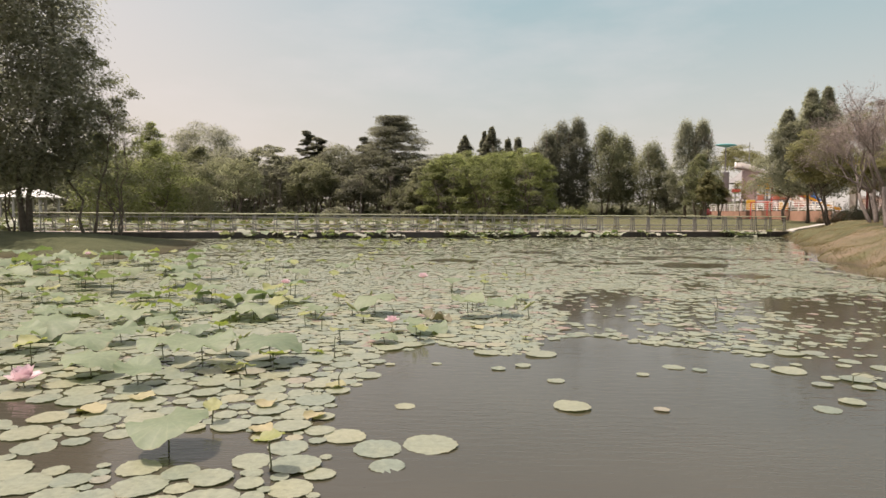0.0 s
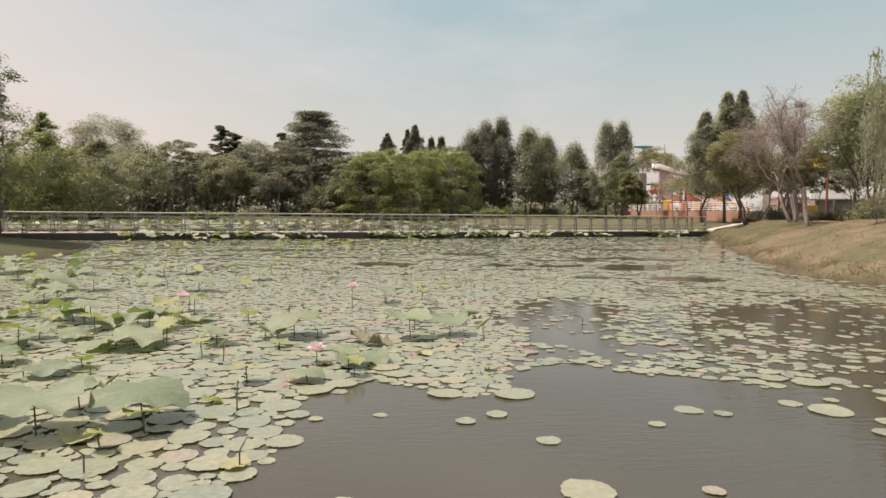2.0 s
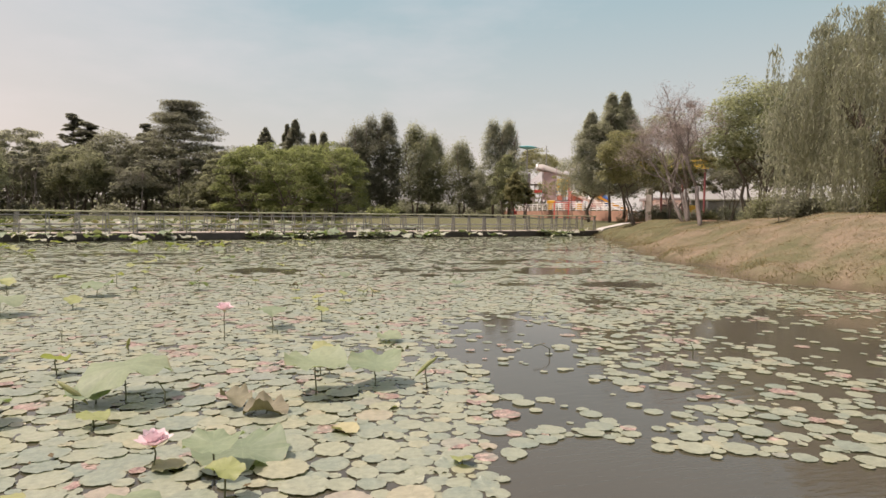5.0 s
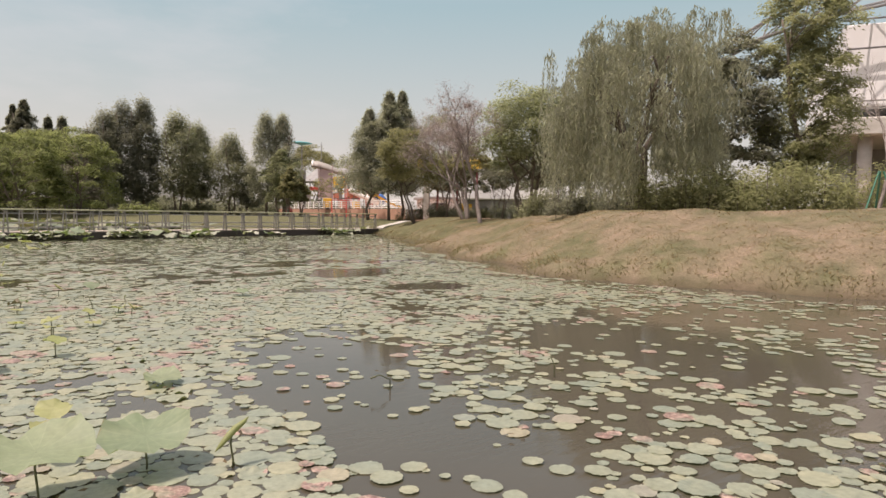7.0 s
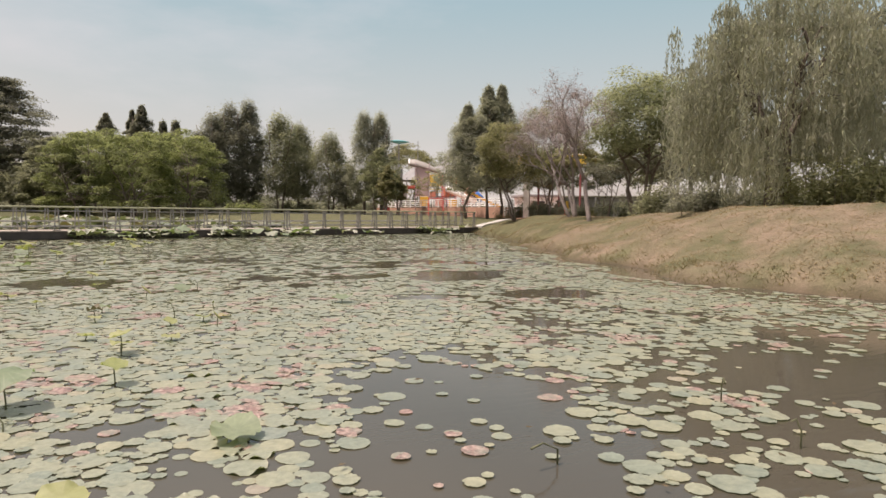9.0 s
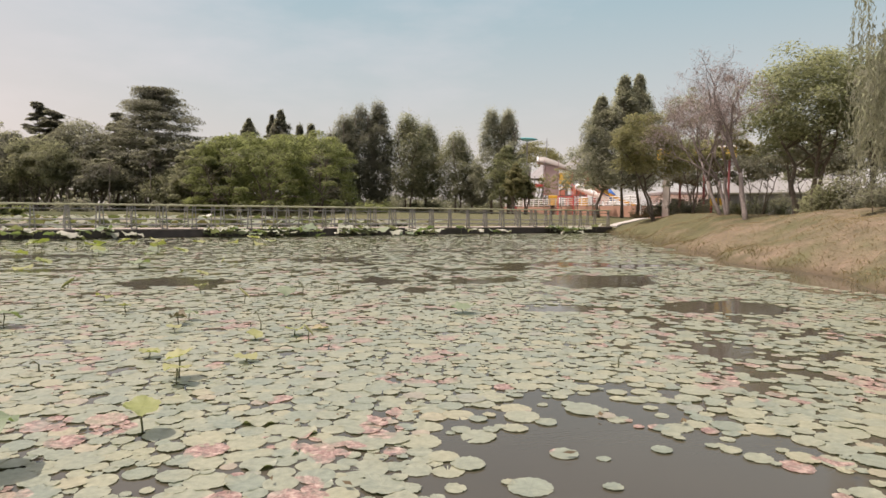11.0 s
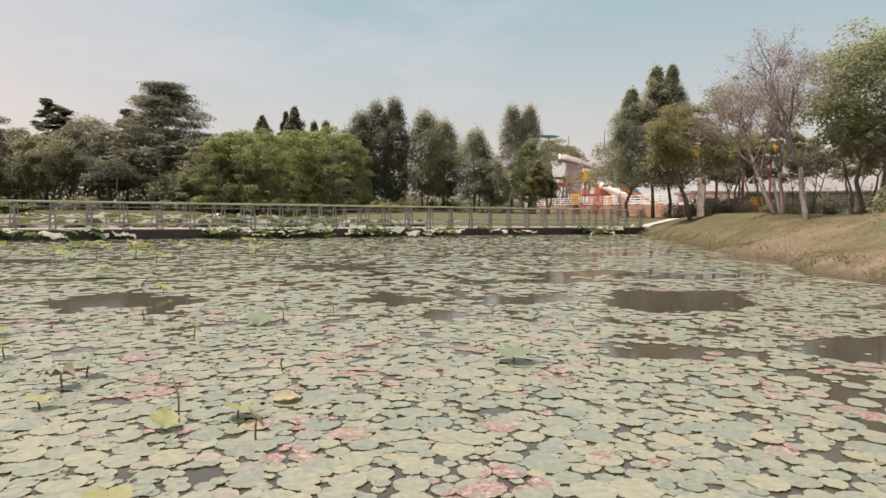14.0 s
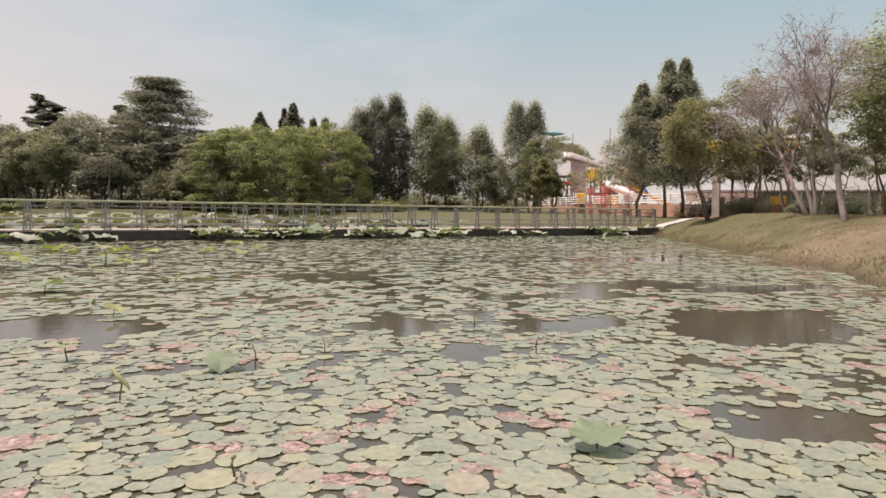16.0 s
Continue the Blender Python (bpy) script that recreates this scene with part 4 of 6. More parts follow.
bare_tree(22.15, 32.7, 7.9, 3, 1.05, 5, "nearly leafless tree with pale branching limbs on the bank", 1, 0.13, "bare trees on the bank", (0.14, 0.24))
bare_tree(23.1, 34.9, 6.8, 11, 1.15, 3, "nearly leafless tree with pale branching limbs on the bank", 3, 0.10, "bare trees on the bank", (-0.30, 0.28))
sap = bare_tree(24.8, 15.2, 6.2, 21, 0.6, 0, "slim leafless sapling held by green stakes", 1, 0.07)
for dx, dy in ((-0.65, 0.25), (0.6, 0.35), (0.1, -0.6)):
    part("stake", Shape().tube([(dx, dy, -0.15), (dx * 0.12, dy * 0.12, 1.45)], 0.03, 6).mesh("stake", M_GREENPAINT), sap, "green painted stake")
nest = thing("birds_nest", 24.0, 36.1, 7.8, "small dark twig nest high in the bare tree", "nest")
nv, nf = leaf_cloud(np.random.default_rng(2), np.random.default_rng(3).normal(0, 0.12, (260, 3)) * np.array([1, 1, 0.7]), 0.22, 0.1)
part("twigs", mesh_data("twigs", nv, nf, M_BARK), nest)


def bush(x, y, rx, ry, h, mat, seed, label, name="shrub", n=2600, leaf=0.13, aspect=0.4, rz=0.0, group=""):
    rng = np.random.default_rng(seed)
    root = thing(name, x, y, float(ground_z(x, y)), label, "shrub", group, rz=rz)
    k = max(6, int(rx * ry * 6))
    c = rng.uniform(-1, 1, (k, 2)) * np.array([rx * 0.85, ry * 0.7])
    hh = h * rng.uniform(0.6, 1.0, k)
    i = rng.integers(0, k, n)
    d = rng.normal(size=(n, 3))
    d /= np.linalg.norm(d, axis=1)[:, None]
    d *= (rng.uniform(0, 1, n) ** 0.4)[:, None]
    rr = 0.42 * h
    p = np.c_[c[i], hh[i] - rr] + d * np.array([rr, rr, rr])
    low = rng.uniform(0, 1, n) < 0.35
    p[low, 2] = rng.uniform(0.05, 0.6, low.sum()) * hh[i][low]
    p[:, 2] = np.maximum(p[:, 2], 0.04)
    v, f = leaf_cloud(rng, p, leaf, aspect, -0.35, 0.2, d + np.array([0, 0, 0.2]))
    part("foliage", mesh_data("foliage", v, f, mat), root)
    w = Shape()
    for j in range(k):
        w.tube([(c[j, 0] * 0.9, c[j, 1] * 0.9, -0.15), (c[j, 0], c[j, 1], hh[j] * 0.85)], [0.02, 0.008], 4, False)
    tagged(part("woody_base", w.mesh("woody_base", M_BARK), root), kind="stuff")
    return root


HEDGE = [(20.8, 20.9), (21.9, 20.2), (23.0, 19.2), (24.1, 18.4), (25.2, 17.6), (26.3, 16.9), (27.6, 16.3), (22.6, 21.0), (24.4, 20.0), (26.4, 18.6)]
for i, (x, y) in enumerate(HEDGE):
    bush(x - 0.3, y - 0.15, 1.0, 0.8, 2.1 + 0.2 * math.sin(i * 2.3), M_HEDGE, 50 + i, "leafy flowering hedge shrub on top of the bank", "hedge_shrub", 2300, 0.17, 0.25, -35, "hedge on the bank")
for i, (x, y, r, h) in enumerate([(19.4, 24.0, 0.9, 0.9), (20.6, 25.2, 0.8, 0.8), (21.9, 26.6, 0.8, 0.8), (29.3, 46.4, 1.2, 1.4), (30.4, 45.6, 1.2, 1.4), (28.0, 40.5, 0.7, 0.8), (29.5, 35.5, 0.8, 0.9), (31.5, 32.5, 0.9, 0.9)]):
    bush(x, y, r, r * 0.8, h, M_LEAF, 80 + i, "dark green rounded shrub beside the walk", "shrub", 1500, 0.13, 0.4, 0, "shrubs on the bank")
for i in range(9):
    u = i / 8
    bush(28.4 - 4.6 * u, 22.0 + 8.2 * u, 1.0, 0.9, 1.9 + 0.4 * math.sin(i * 2.1), (M_LEAF_MID, M_LEAF)[i % 2], 240 + i, "leafy green shrub behind the willow", "shrub", 1700, 0.16, 0.4, 30, "shrubs behind the willow")
for i, (x, y) in enumerate([(31.6, 54.2), (32.6, 54.8), (33.4, 55.2)]):
    bush(x, y, 0.8, 0.5, 0.6, M_GRASS, 95 + i, "low dry ornamental shrub by the terrace wall", "shrub", 700, 0.12, 0.3)
for i in range(22):
    x = -58 + 4.1 * i
    bush(x, 79 + 5 * math.sin(i * 1.7) + 0.25 * max(0, x), 2.0, 1.2, 1.15 + 0.5 * math.sin(i * 2.9), (M_LEAF_MID, M_LEAF, M_LEAF_BRIGHT, M_LEAF_GREY)[i % 4], 120 + i, "undergrowth bush at the foot of the wood", "shrub", 900, 0.34, 0.5, 0, "undergrowth of the far wood")


for i in range(11):
    bush(13.5 + 2.3 * i, 96 + 1.5 * math.sin(i * 1.9), 1.7, 1.0, 2.4 + 0.5 * math.sin(i * 2.3), (M_LEAF_GREY, M_LEAF_MID)[i % 2], 210 + i, "grey-green thicket behind the lawn trees", "shrub", 800, 0.32, 0.5, 0, "thicket behind the lawn")


# ---- playground terrace ----
def fence(name, a, b, n, h, label, bars=4):
    a, b = Vector(a), Vector(b)
    root = thing(name, a.x, a.y, a.z, label, "fence", rz=math.degrees(math.atan2(b.y - a.y, b.x - a.x)))
    ln = (b.xy - a.xy).length
    pm = Shape().box(-0.05, 0.05, -0.05, 0.05, 0, h, 0.01).mesh("post", M_WHITE)
    for i in range(n + 1):
        o = part("post", pm, root)
        o.location = (ln * i / n, 0, (b.z - a.z) * i / n)
    for j in range(bars):
        z = h * (0.18 + 0.76 * j / (bars - 1))
        part("rail", Shape().tube([(0, 0, z), (ln, 0, z + b.z - a.z)], 0.04, 6).mesh("rail", M_WHITE), root)
    return root


terrace = thing("terrace", 0, 0, 0, "raised terracotta terrace of the playground", "terrace", "", "structure")
tv = [(37.6, 97.0), (36.6, 61.6), (37.8, 60.6), (64, 62), (66, 100)]
ts = Shape()
ts.add([(x, y, 0.4) for x, y in tv] + [(x, y, 2.05) for x, y in tv], [(0, 1, 6, 5), (1, 2, 7, 6), (2, 3, 8, 7), (3, 4, 9, 8), (4, 0, 5, 9), (5, 6, 7, 8, 9)])
part("wall", ts.mesh("wall", M_BRICK), terrace)
fence("white_fence", (37.8, 96.6, 2.05), (36.9, 61.8, 2.05), 22, 0.95, "white painted railing along the playground terrace")
fence("white_fence", (36.2, 60.6, 1.2), (39.5, 60.2, 1.2), 3, 0.9, "short white railing at the end of the terrace")


def playground():
    root = thing("play_structure", 41.0, 87.0, 2.05, "large colourful climbing frame with tube slides and a shell roof", "playground", rz=-25)
    tower = Shape()
    tower.box(-1.1, 0.5, -1.2, 1.2, 1.6, 5.4, 0.05)
    part("tower", tower.mesh("tower", M_MAUVE), root, "dull mauve tower panel")
    for dx, dy in ((-1.2, -1.3), (0.6, -1.3), (-1.2, 1.3), (0.6, 1.3), (2.4, -1.3), (2.4, 1.3), (4.2, -1.3), (4.2, 1.3)):
        part("post", Shape().tube([(dx, dy, 0), (dx, dy, 6.0 if dx < 1 else 4.6)], 0.06, 8).mesh("post", M_MAUVE if dx < 1 else M_RED), root)
    roof = Shape()
    prof = [(-2.7, 0.30), (-2.5, 0.62), (-1.6, 0.86), (0.2, 0.80), (1.6, 0.60), (2.9, 0.35), (3.3, 0.10)]
    v, f = [], []
    for x, r in prof:
        for s in range(9):
            w = math.pi * s / 8
            v.append((0.82 * x, 1.6 * r * math.cos(w), 5.2 + 1.15 * r * math.sin(w) - 0.22 * x))
    for i in range(len(prof) - 1):
        for s in range(8):
            f.append((i * 9 + s, i * 9 + s + 1, (i + 1) * 9 + s + 1, (i + 1) * 9 + s))
    for i in range(len(prof) - 1):
        f.append((i * 9, (i + 1) * 9, (i + 1) * 9 + 8, i * 9 + 8))
    roof.add(v, f)
    part("roof", roof.mesh("roof", M_BEIGE, True), root, "beige shell-shaped roof")
    for x0, x1, z0, z1, mt, lb in ((0.7, 2.2, 2.9, 4.4, M_YELLOW, "yellow panel"), (-0.6, 0.5, 0.2, 1.5, M_YELLOW, "yellow panel"), (2.5, 4.0, 1.6, 2.8, M_ORANGE, "orange panel"), (-2.4, -1.3, 2.5, 2.95, M_RED, "red panel"), (0.7, 1.6, 1.5, 2.2, M_ORANGE, "orange panel")):
        part("panel", Shape().box(x0, x1, -1.36, -1.24, z0, z1, 0.03).mesh("panel", mt), root, lb)
    part("nose_band", Shape().tube([(-2.05, 1.0 * math.cos(q * 0.314), 5.75 + 0.72 * math.sin(q * 0.314)) for q in range(11)], 0.13, 6).mesh("nose_band", M_WHITE, True), root, "white roof edge")
    for k, (dx, dz, mt) in enumerate(((-3.4, 1.2, M_BEIGE), (1.4, 0.3, M_ORANGE), (3.2, 0.2, M_YELLOW), (4.9, 0.5, M_SALMON))):
        part("panel", Shape().box(dx, dx + 1.1, -1.9 - 0.1 * k, -1.8 - 0.1 * k, dz, dz + 1.0, 0.03).mesh("panel", mt), root)
    for dx in (-3.0, 1.5, 3.4, 5.4):
        part("post", Shape().tube([(dx, -1.95, 0), (dx, -1.95, 3.2)], 0.07, 8).mesh("post", M_STEEL), root, "grey steel post")
    for k in range(6):
        part("ladder_rung", Shape().tube([(2.3, -1.5 - 0.18 * k, 1.5 - 0.25 * k), (3.2, -1.5 - 0.18 * k, 1.5 - 0.25 * k)], 0.035, 6).mesh("ladder_rung", M_RED), root)
    part("railing", Shape().tube([(0.6, -1.3, 2.5), (4.2, -1.3, 2.5)], 0.04, 6).tube([(0.6, -1.3, 2.1), (4.2, -1.3, 2.1)], 0.03, 6).mesh("railing", M_YELLOW), root, "yellow railing")
    part("platform", Shape().box(0.5, 4.3, -1.2, 1.2, 1.45, 1.6, 0.03).mesh("platform", M_GREYROOF), root)
    part("tube_slide", Shape().tube([(4.2, -0.3, 4.0), (5.0, -1.0, 4.2), (6.0, -1.8, 3.7), (6.6, -2.4, 3.0), (6.2, -3.0, 2.4), (5.2, -3.0, 2.0)], 0.62, 12).mesh("tube_slide", M_SALMON, True), root, "faded salmon tube slide")
    part("tube_slide", Shape().tube([(3.0, -1.4, 2.6), (3.8, -2.4, 2.2), (5.2, -3.2, 1.6), (6.6, -3.6, 0.9)], 0.42, 12).mesh("tube_slide", M_WHITE, True), root, "pale tube slide")
    part("tube_slide", Shape().tube([(6.0, 0.5, 2.4), (7.0, -0.2, 2.0), (7.6, -1.0, 1.2)], 0.5, 12).mesh("tube_slide", M_BLUE, True), root, "blue tube slide")
    chute = Shape()
    for i in range(9):
        k = i / 8
        x, z = 5.6 + 4.2 * k, 1.9 * (1 - k) ** 1.3 + 0.15
        chute.v += [(x, -4.5, z + 0.3), (x, -4.4, z), (x, -3.7, z), (x, -3.6, z + 0.3)]
    for i in range(8):
        for s in range(3):
            chute.f.append((4 * i + s, 4 * i + s + 1, 4 * i + s + 5, 4 * i + s + 4))
    part("chute", chute.mesh("chute", M_YELLOW), root, "yellow open chute")


playground()
spring = thing("spring_rider", 33.2, 82.4, float(ground_z(33.2, 82.4)), "small red play figure on the lawn before the railing", "play equipment")
part("seat", Shape().lathe([(0.1, 0.35), (0.6, 0.42), (0.62, 0.8), (0.35, 0.95), (0.3, 1.25)], 4, 0, 0, 1.1, 0.6).mesh("seat", M_RED, True), spring)
part("spring", Shape().tube([(0, 0, -0.1), (0, 0, 0.45)], 0.14, 8).mesh("spring", M_STEEL), spring)


def swing_frame(x, y):
    root = thing("red_play_frame", x, y, float(ground_z(x, y)), "thin red climbing frame on the lawn", "play equipment")
    for dx in (-0.9, 0.9):
        for dy in (-0.5, 0.5):
            part("leg", Shape().tube([(dx + dy * 0.5, dy, -0.1), (dx, 0, 1.9)], 0.05, 6).mesh("leg", M_RED), root)
    part("bar", Shape().tube([(-0.95, 0, 1.9), (0.95, 0, 1.9)], 0.05, 6).mesh("bar", M_RED), root)


swing_frame(34.8, 72.0)
for x, y, h in ((35.8, 75.0, 5.6), (34.5, 66.0, 5.0), (33.0, 62.5, 4.0), (36.2, 80.0, 5.2), (35.2, 70.5, 6.0)):
    tree(x, y, h, 1.5, 1.8, "round", M_LEAF_OLIVE, "thin young tree on the lawn before the terrace", 22, 40, 0.2, 1, 0.05, None, 0.0, "tree", "sapling")


def lamp_post(x, y, h):
    root = thing("street_lamp", x, y, float(ground_z(x, y)), "tall lamp post with a flat teal head", "lamp")
    part("pole", Shape().tube([(0, 0, -0.2), (0, 0, h)], [0.13, 0.08], 10).mesh("pole", M_GREYROOF), root)
    part("column", Shape().box(-0.45, 0.45, -0.4, 0.4, 0, h * 0.62, 0.03).mesh("column", M_GREYROOF), root)
    part("lamp_head", Shape().lathe([(0.1, h - 0.25), (0.9, h - 0.05), (1.25, h + 0.1), (0.8, h + 0.25), (0.1, h + 0.3)], 14, 0, 0, 1.3, 0.6).mesh("lamp_head", M_TEAL, True), root, "flat teal lamp head")


lamp_post(39.8, 92.6, 9.7)


def tent(x, y, r, z0, z1, mast, label):
    root = thing("canopy_tent", x, y, float(ground_z(x, y)), label, "canopy")
    prof = [(r, z0), (r * 0.98, z0 + 0.06), (r * 0.62, z0 + (z1 - z0) * 0.28), (r * 0.3, z0 + (z1 - z0) * 0.6), (r * 0.07, z1)]
    part("membrane", Shape().lathe(prof, 10).mesh("membrane", M_GREYROOF), root, "pale grey peaked membrane")
    part("mast", Shape().tube([(0, 0, -0.2), (0, 0, z1 + mast)], [0.14, 0.05], 8).mesh("mast", M_STEEL), root)
    for i in range(5):
        w = i * 1.257
        part("post", Shape().tube([(0.93 * r * math.cos(w), 0.93 * r * math.sin(w), -0.2), (0.93 * r * math.cos(w), 0.93 * r * math.sin(w), z0 + 0.3)], 0.1, 6).mesh("post", M_STEEL), root)


tent(49.5, 95.0, 5.0, 5.2, 8.8, 2.6, "pale grey peaked canopy with a mast behind the playground")
tent(48.0, 103.0, 4.0, 5.0, 8.0, 3.4, "pale grey peaked canopy with a mast behind the playground")


# ---- buildings behind the east bank ----
def pavilion(x, y):
    root = thing("pavilion", x, y, float(ground_z(x, y)), "open garden pavilion with a pale hipped roof", "pavilion")
    part("roof", Shape().add([(-2.5, -2.0, 2.1), (2.5, -2.0, 2.1), (2.5, 2.0, 2.1), (-2.5, 2.0, 2.1), (-0.6, 0, 3.1), (0.6, 0, 3.1)], [(0, 1, 5, 4), (1, 2, 5), (2, 3, 4, 5), (3, 0, 4), (3, 2, 1, 0)]).mesh("roof", M_WHITE), root, "sunlit pale roof")
    for dx in (-2.1, -0.7, 0.7, 2.1):
        for dy in (-1.6, 1.6):
            part("post", Shape().box(dx - 0.12, dx + 0.12, dy - 0.12, dy + 0.12, -0.2, 2.1, 0.01).mesh("post", M_CONC), root)
    part("bench", Shape().box(-2.4, 2.4, 1.2, 1.6, 0.4, 0.5, 0.02).box(-2.2, -2.0, 1.25, 1.55, 0, 0.4).box(2.0, 2.2, 1.25, 1.55, 0, 0.4).mesh("bench", M_DECK), root)


pavilion(-44.3, 70.0)


def hall(x, y, rz):
    """Elevated hall with a white membrane wall under a steel truss roof."""
    root = thing("stadium_hall", x, y, float(ground_z(x, y)), "white elevated hall with columns and a steel truss roof", "building", rz=rz)
    part("wall", Shape().box(0, 46, 0.6, 20, 7.2, 12.4, 0.05).mesh("wall", M_CANVAS), root, "white membrane wall")
    part("deck", Shape().box(-1.2, 47, -1.0, 20, 5.2, 6.3, 0.08).mesh("deck", M_CONC), root, "pale concrete deck beam")
    part("base", Shape().box(2, 46, 9, 20, 0, 5.2).mesh("base", M_GREYROOF), root)
    for i in range(6):
        part("column", Shape().tube([(1.4 + 8.5 * i, 0.4, -0.3), (1.4 + 8.5 * i, 0.4, 5.2)], 0.42, 16).mesh("column", M_CONC, True), root)
    part("railing", Shape().tube([(-1.1, -0.9, 7.3), (46.9, -0.9, 7.3)], 0.05, 6).tube([(-1.1, -0.9, 6.8), (46.9, -0.9, 6.8)], 0.04, 6).mesh("railing", M_STEEL), root)
    for j, (yy, z) in enumerate(((-0.6, 10.6), (-0.6, 12.4))):
        part("girt", Shape().tube([(0, yy, z), (46, yy, z)], 0.06, 6).mesh("girt", M_TRUSS), root)
    tr = Shape()
    low = [Vector((-7 + 2.2 * i, -1.4, 10.8 + 3.0 * (1 - math.exp(-i / 3.2)))) for i in range(25)]
    top = [p + Vector((0.4, 0.3, 2.0 - 1.2 * math.exp(-i / 2.0))) for i, p in enumerate(low)]
    bak = [p + Vector((0.4, 2.6, 1.0 - 0.6 * math.exp(-i / 2.0))) for i, p in enumerate(low)]
    for ch in (low, top, bak):
        tr.tube(ch, 0.09, 6)
    for i in range(24):
        tr.tube([low[i], top[i + 1]], 0.045, 5, False)
        tr.tube([top[i], low[i]], 0.05, 5, False)
        tr.tube([bak[i], top[i + 1]], 0.05, 5, False)
        tr.tube([low[i], bak[i + 1]], 0.05, 5, False)
    part("roof_truss", tr.mesh("roof_truss", M_TRUSS), root, "grey tubular roof truss")
    part("stay_cable", Shape().tube([(-4.2, -1.0, 13.6), (1.5, 0.0, 22.0)], 0.04, 5).mesh("stay_cable", M_STEEL), root)
    part("stay_cable", Shape().tube([(-3.5, -1.0, 12.0), (1.0, -0.9, 6.4)], 0.05, 5).mesh("stay_cable", M_STEEL), root)


hall(45.8, 24.9, -60)


def low_building(x, y, w, d, h, rz, mat, label, windows=False):
    root = thing("building", x, y, float(ground_z(x, y)), label, "building", rz=rz)
    part("wall", Shape().box(0, w, 0, d, -0.3, h, 0.03).mesh("wall", mat), root)
    part("roof", Shape().box(-0.4, w + 0.4, -0.4, d + 0.4, h, h + 0.35, 0.04).mesh("roof", M_GREYROOF), root, "flat grey roof edge")
    for i in range(int(w / 3.2) if windows else 0):
        o = part("window", Shape().box(0.8 + 3.2 * i, 2.4 + 3.2 * i, -0.05, 0.06, 0.9, min(h - 0.5, 2.3), 0.02).mesh("window", M_BEAM), root, "dark window")
    return root


low_building(50, 76, 12, 6, 2.4, -20, M_WHITE, "low white building with a grey roof behind the lawn", True)


def shade_canopy(x, y, rz):
    """Open shelter: a flat roof with a yellow fascia on red posts and one white pier."""
    root = thing("shade_canopy", x, y, float(ground_z(x, y)), "open shelter with a yellow fascia on red posts", "shelter", rz=rz)
    part("roof", Shape().box(-0.2, 5.2, -0.2, 3.2, 5.2, 5.42, 0.03).mesh("roof", M_WHITE), root, "flat white roof")
    part("fascia", Shape().box(-0.3, 5.3, -0.30, -0.21, 4.5, 5.3, 0.02).mesh("fascia", M_YELLOW), root, "yellow fascia band")
    part("pier", Shape().box(0.1, 0.6, 0.2, 0.7, -0.3, 5.18, 0.02).mesh("pier", M_CONC), root, "pale square pier")
    for k in range(3):
        part("post", Shape().tube([(1.4 + 1.7 * k, 0.0, -0.3), (1.4 + 1.7 * k, 0.0, 5.2)], 0.09, 8).mesh("post", M_DULLRED), root, "red painted post")


shade_canopy(32.8, 53.1, -45)
panel = thing("activity_board", 33.2, 47.4, float(ground_z(33.2, 47.4)), "yellow and red play panel beside the walk", "play equipment", rz=-30)
part("board", Shape().box(-0.45, 0.45, -0.05, 0.05, 0.75, 1.3, 0.03).mesh("board", M_YELLOW), panel, "yellow board")
for dx in (-0.36, 0.0, 0.36):
    part("leg", Shape().tube([(dx, 0, -0.2), (dx, 0, 0.78)], 0.06, 8).mesh("leg", M_RED), panel, "red leg")


def membrane_hall(x, y, w, rz):
    """Low hall with a white membrane band above a shaded wall."""
    root = thing("building", x, y, float(ground_z(x, y)), "low hall with a white membrane band behind the trees", "building", rz=rz)
    part("wall", Shape().box(0.4, w - 0.4, 0.3, 6, -0.3, 2.08, 0.03).mesh("wall", M_GREYROOF), root, "shaded grey wall")
    part("membrane", Shape().box(0, w, -0.1, 6.2, 2.1, 4.9, 0.12).mesh("membrane", M_CANVAS), root, "white membrane band")
    part("roof", Shape().box(-0.3, w + 0.3, -0.3, 6.4, 4.92, 5.1, 0.03).mesh("roof", M_GREYROOF), root, "thin grey roof edge")
    for i in range(7):
        part("post", Shape().tube([(0.6 + (w - 1.2) * i / 6, -0.4, -0.3), (0.6 + (w - 1.2) * i / 6, -0.4, 2.1)], 0.08, 8).mesh("post", M_STEEL), root)


membrane_hall(41.2, 58.6, 10, -47)
for i, (x, y) in enumerate([(35.5, 57.0), (36.4, 54.6), (38.2, 52.8), (40.2, 50.4), (41.6, 48.2), (43.6, 46.2), (45.0, 43.6), (47.0, 41.6), (36.0, 36.5), (38.5, 34.5)]):
    bush(x - 1.6, y - 1.4, 1.7, 1.0, 2.3 + 0.4 * math.sin(i * 1.9), (M_LEAF, M_LEAF_MID)[i % 2], 150 + i, "dense dark shrub before the white building", "shrub", 1300, 0.2, 0.45, -47, "shrubs before the white building")
for i in range(9):
    u = i / 8
    x, y = 33.6 + 3.4 * u + 1.6 * u * u, 49.5 - 12.5 * u
    bush(x, y, 1.1, 0.8, 1.2 + 0.35 * math.sin(i * 2.7), (M_LEAF, M_LEAF_MID, M_LEAF_OLIVE)[i % 3], 170 + i, "leafy shrub along the far side of the walk", "shrub", 1000, 0.17, 0.4, -60, "shrubs along the walk")
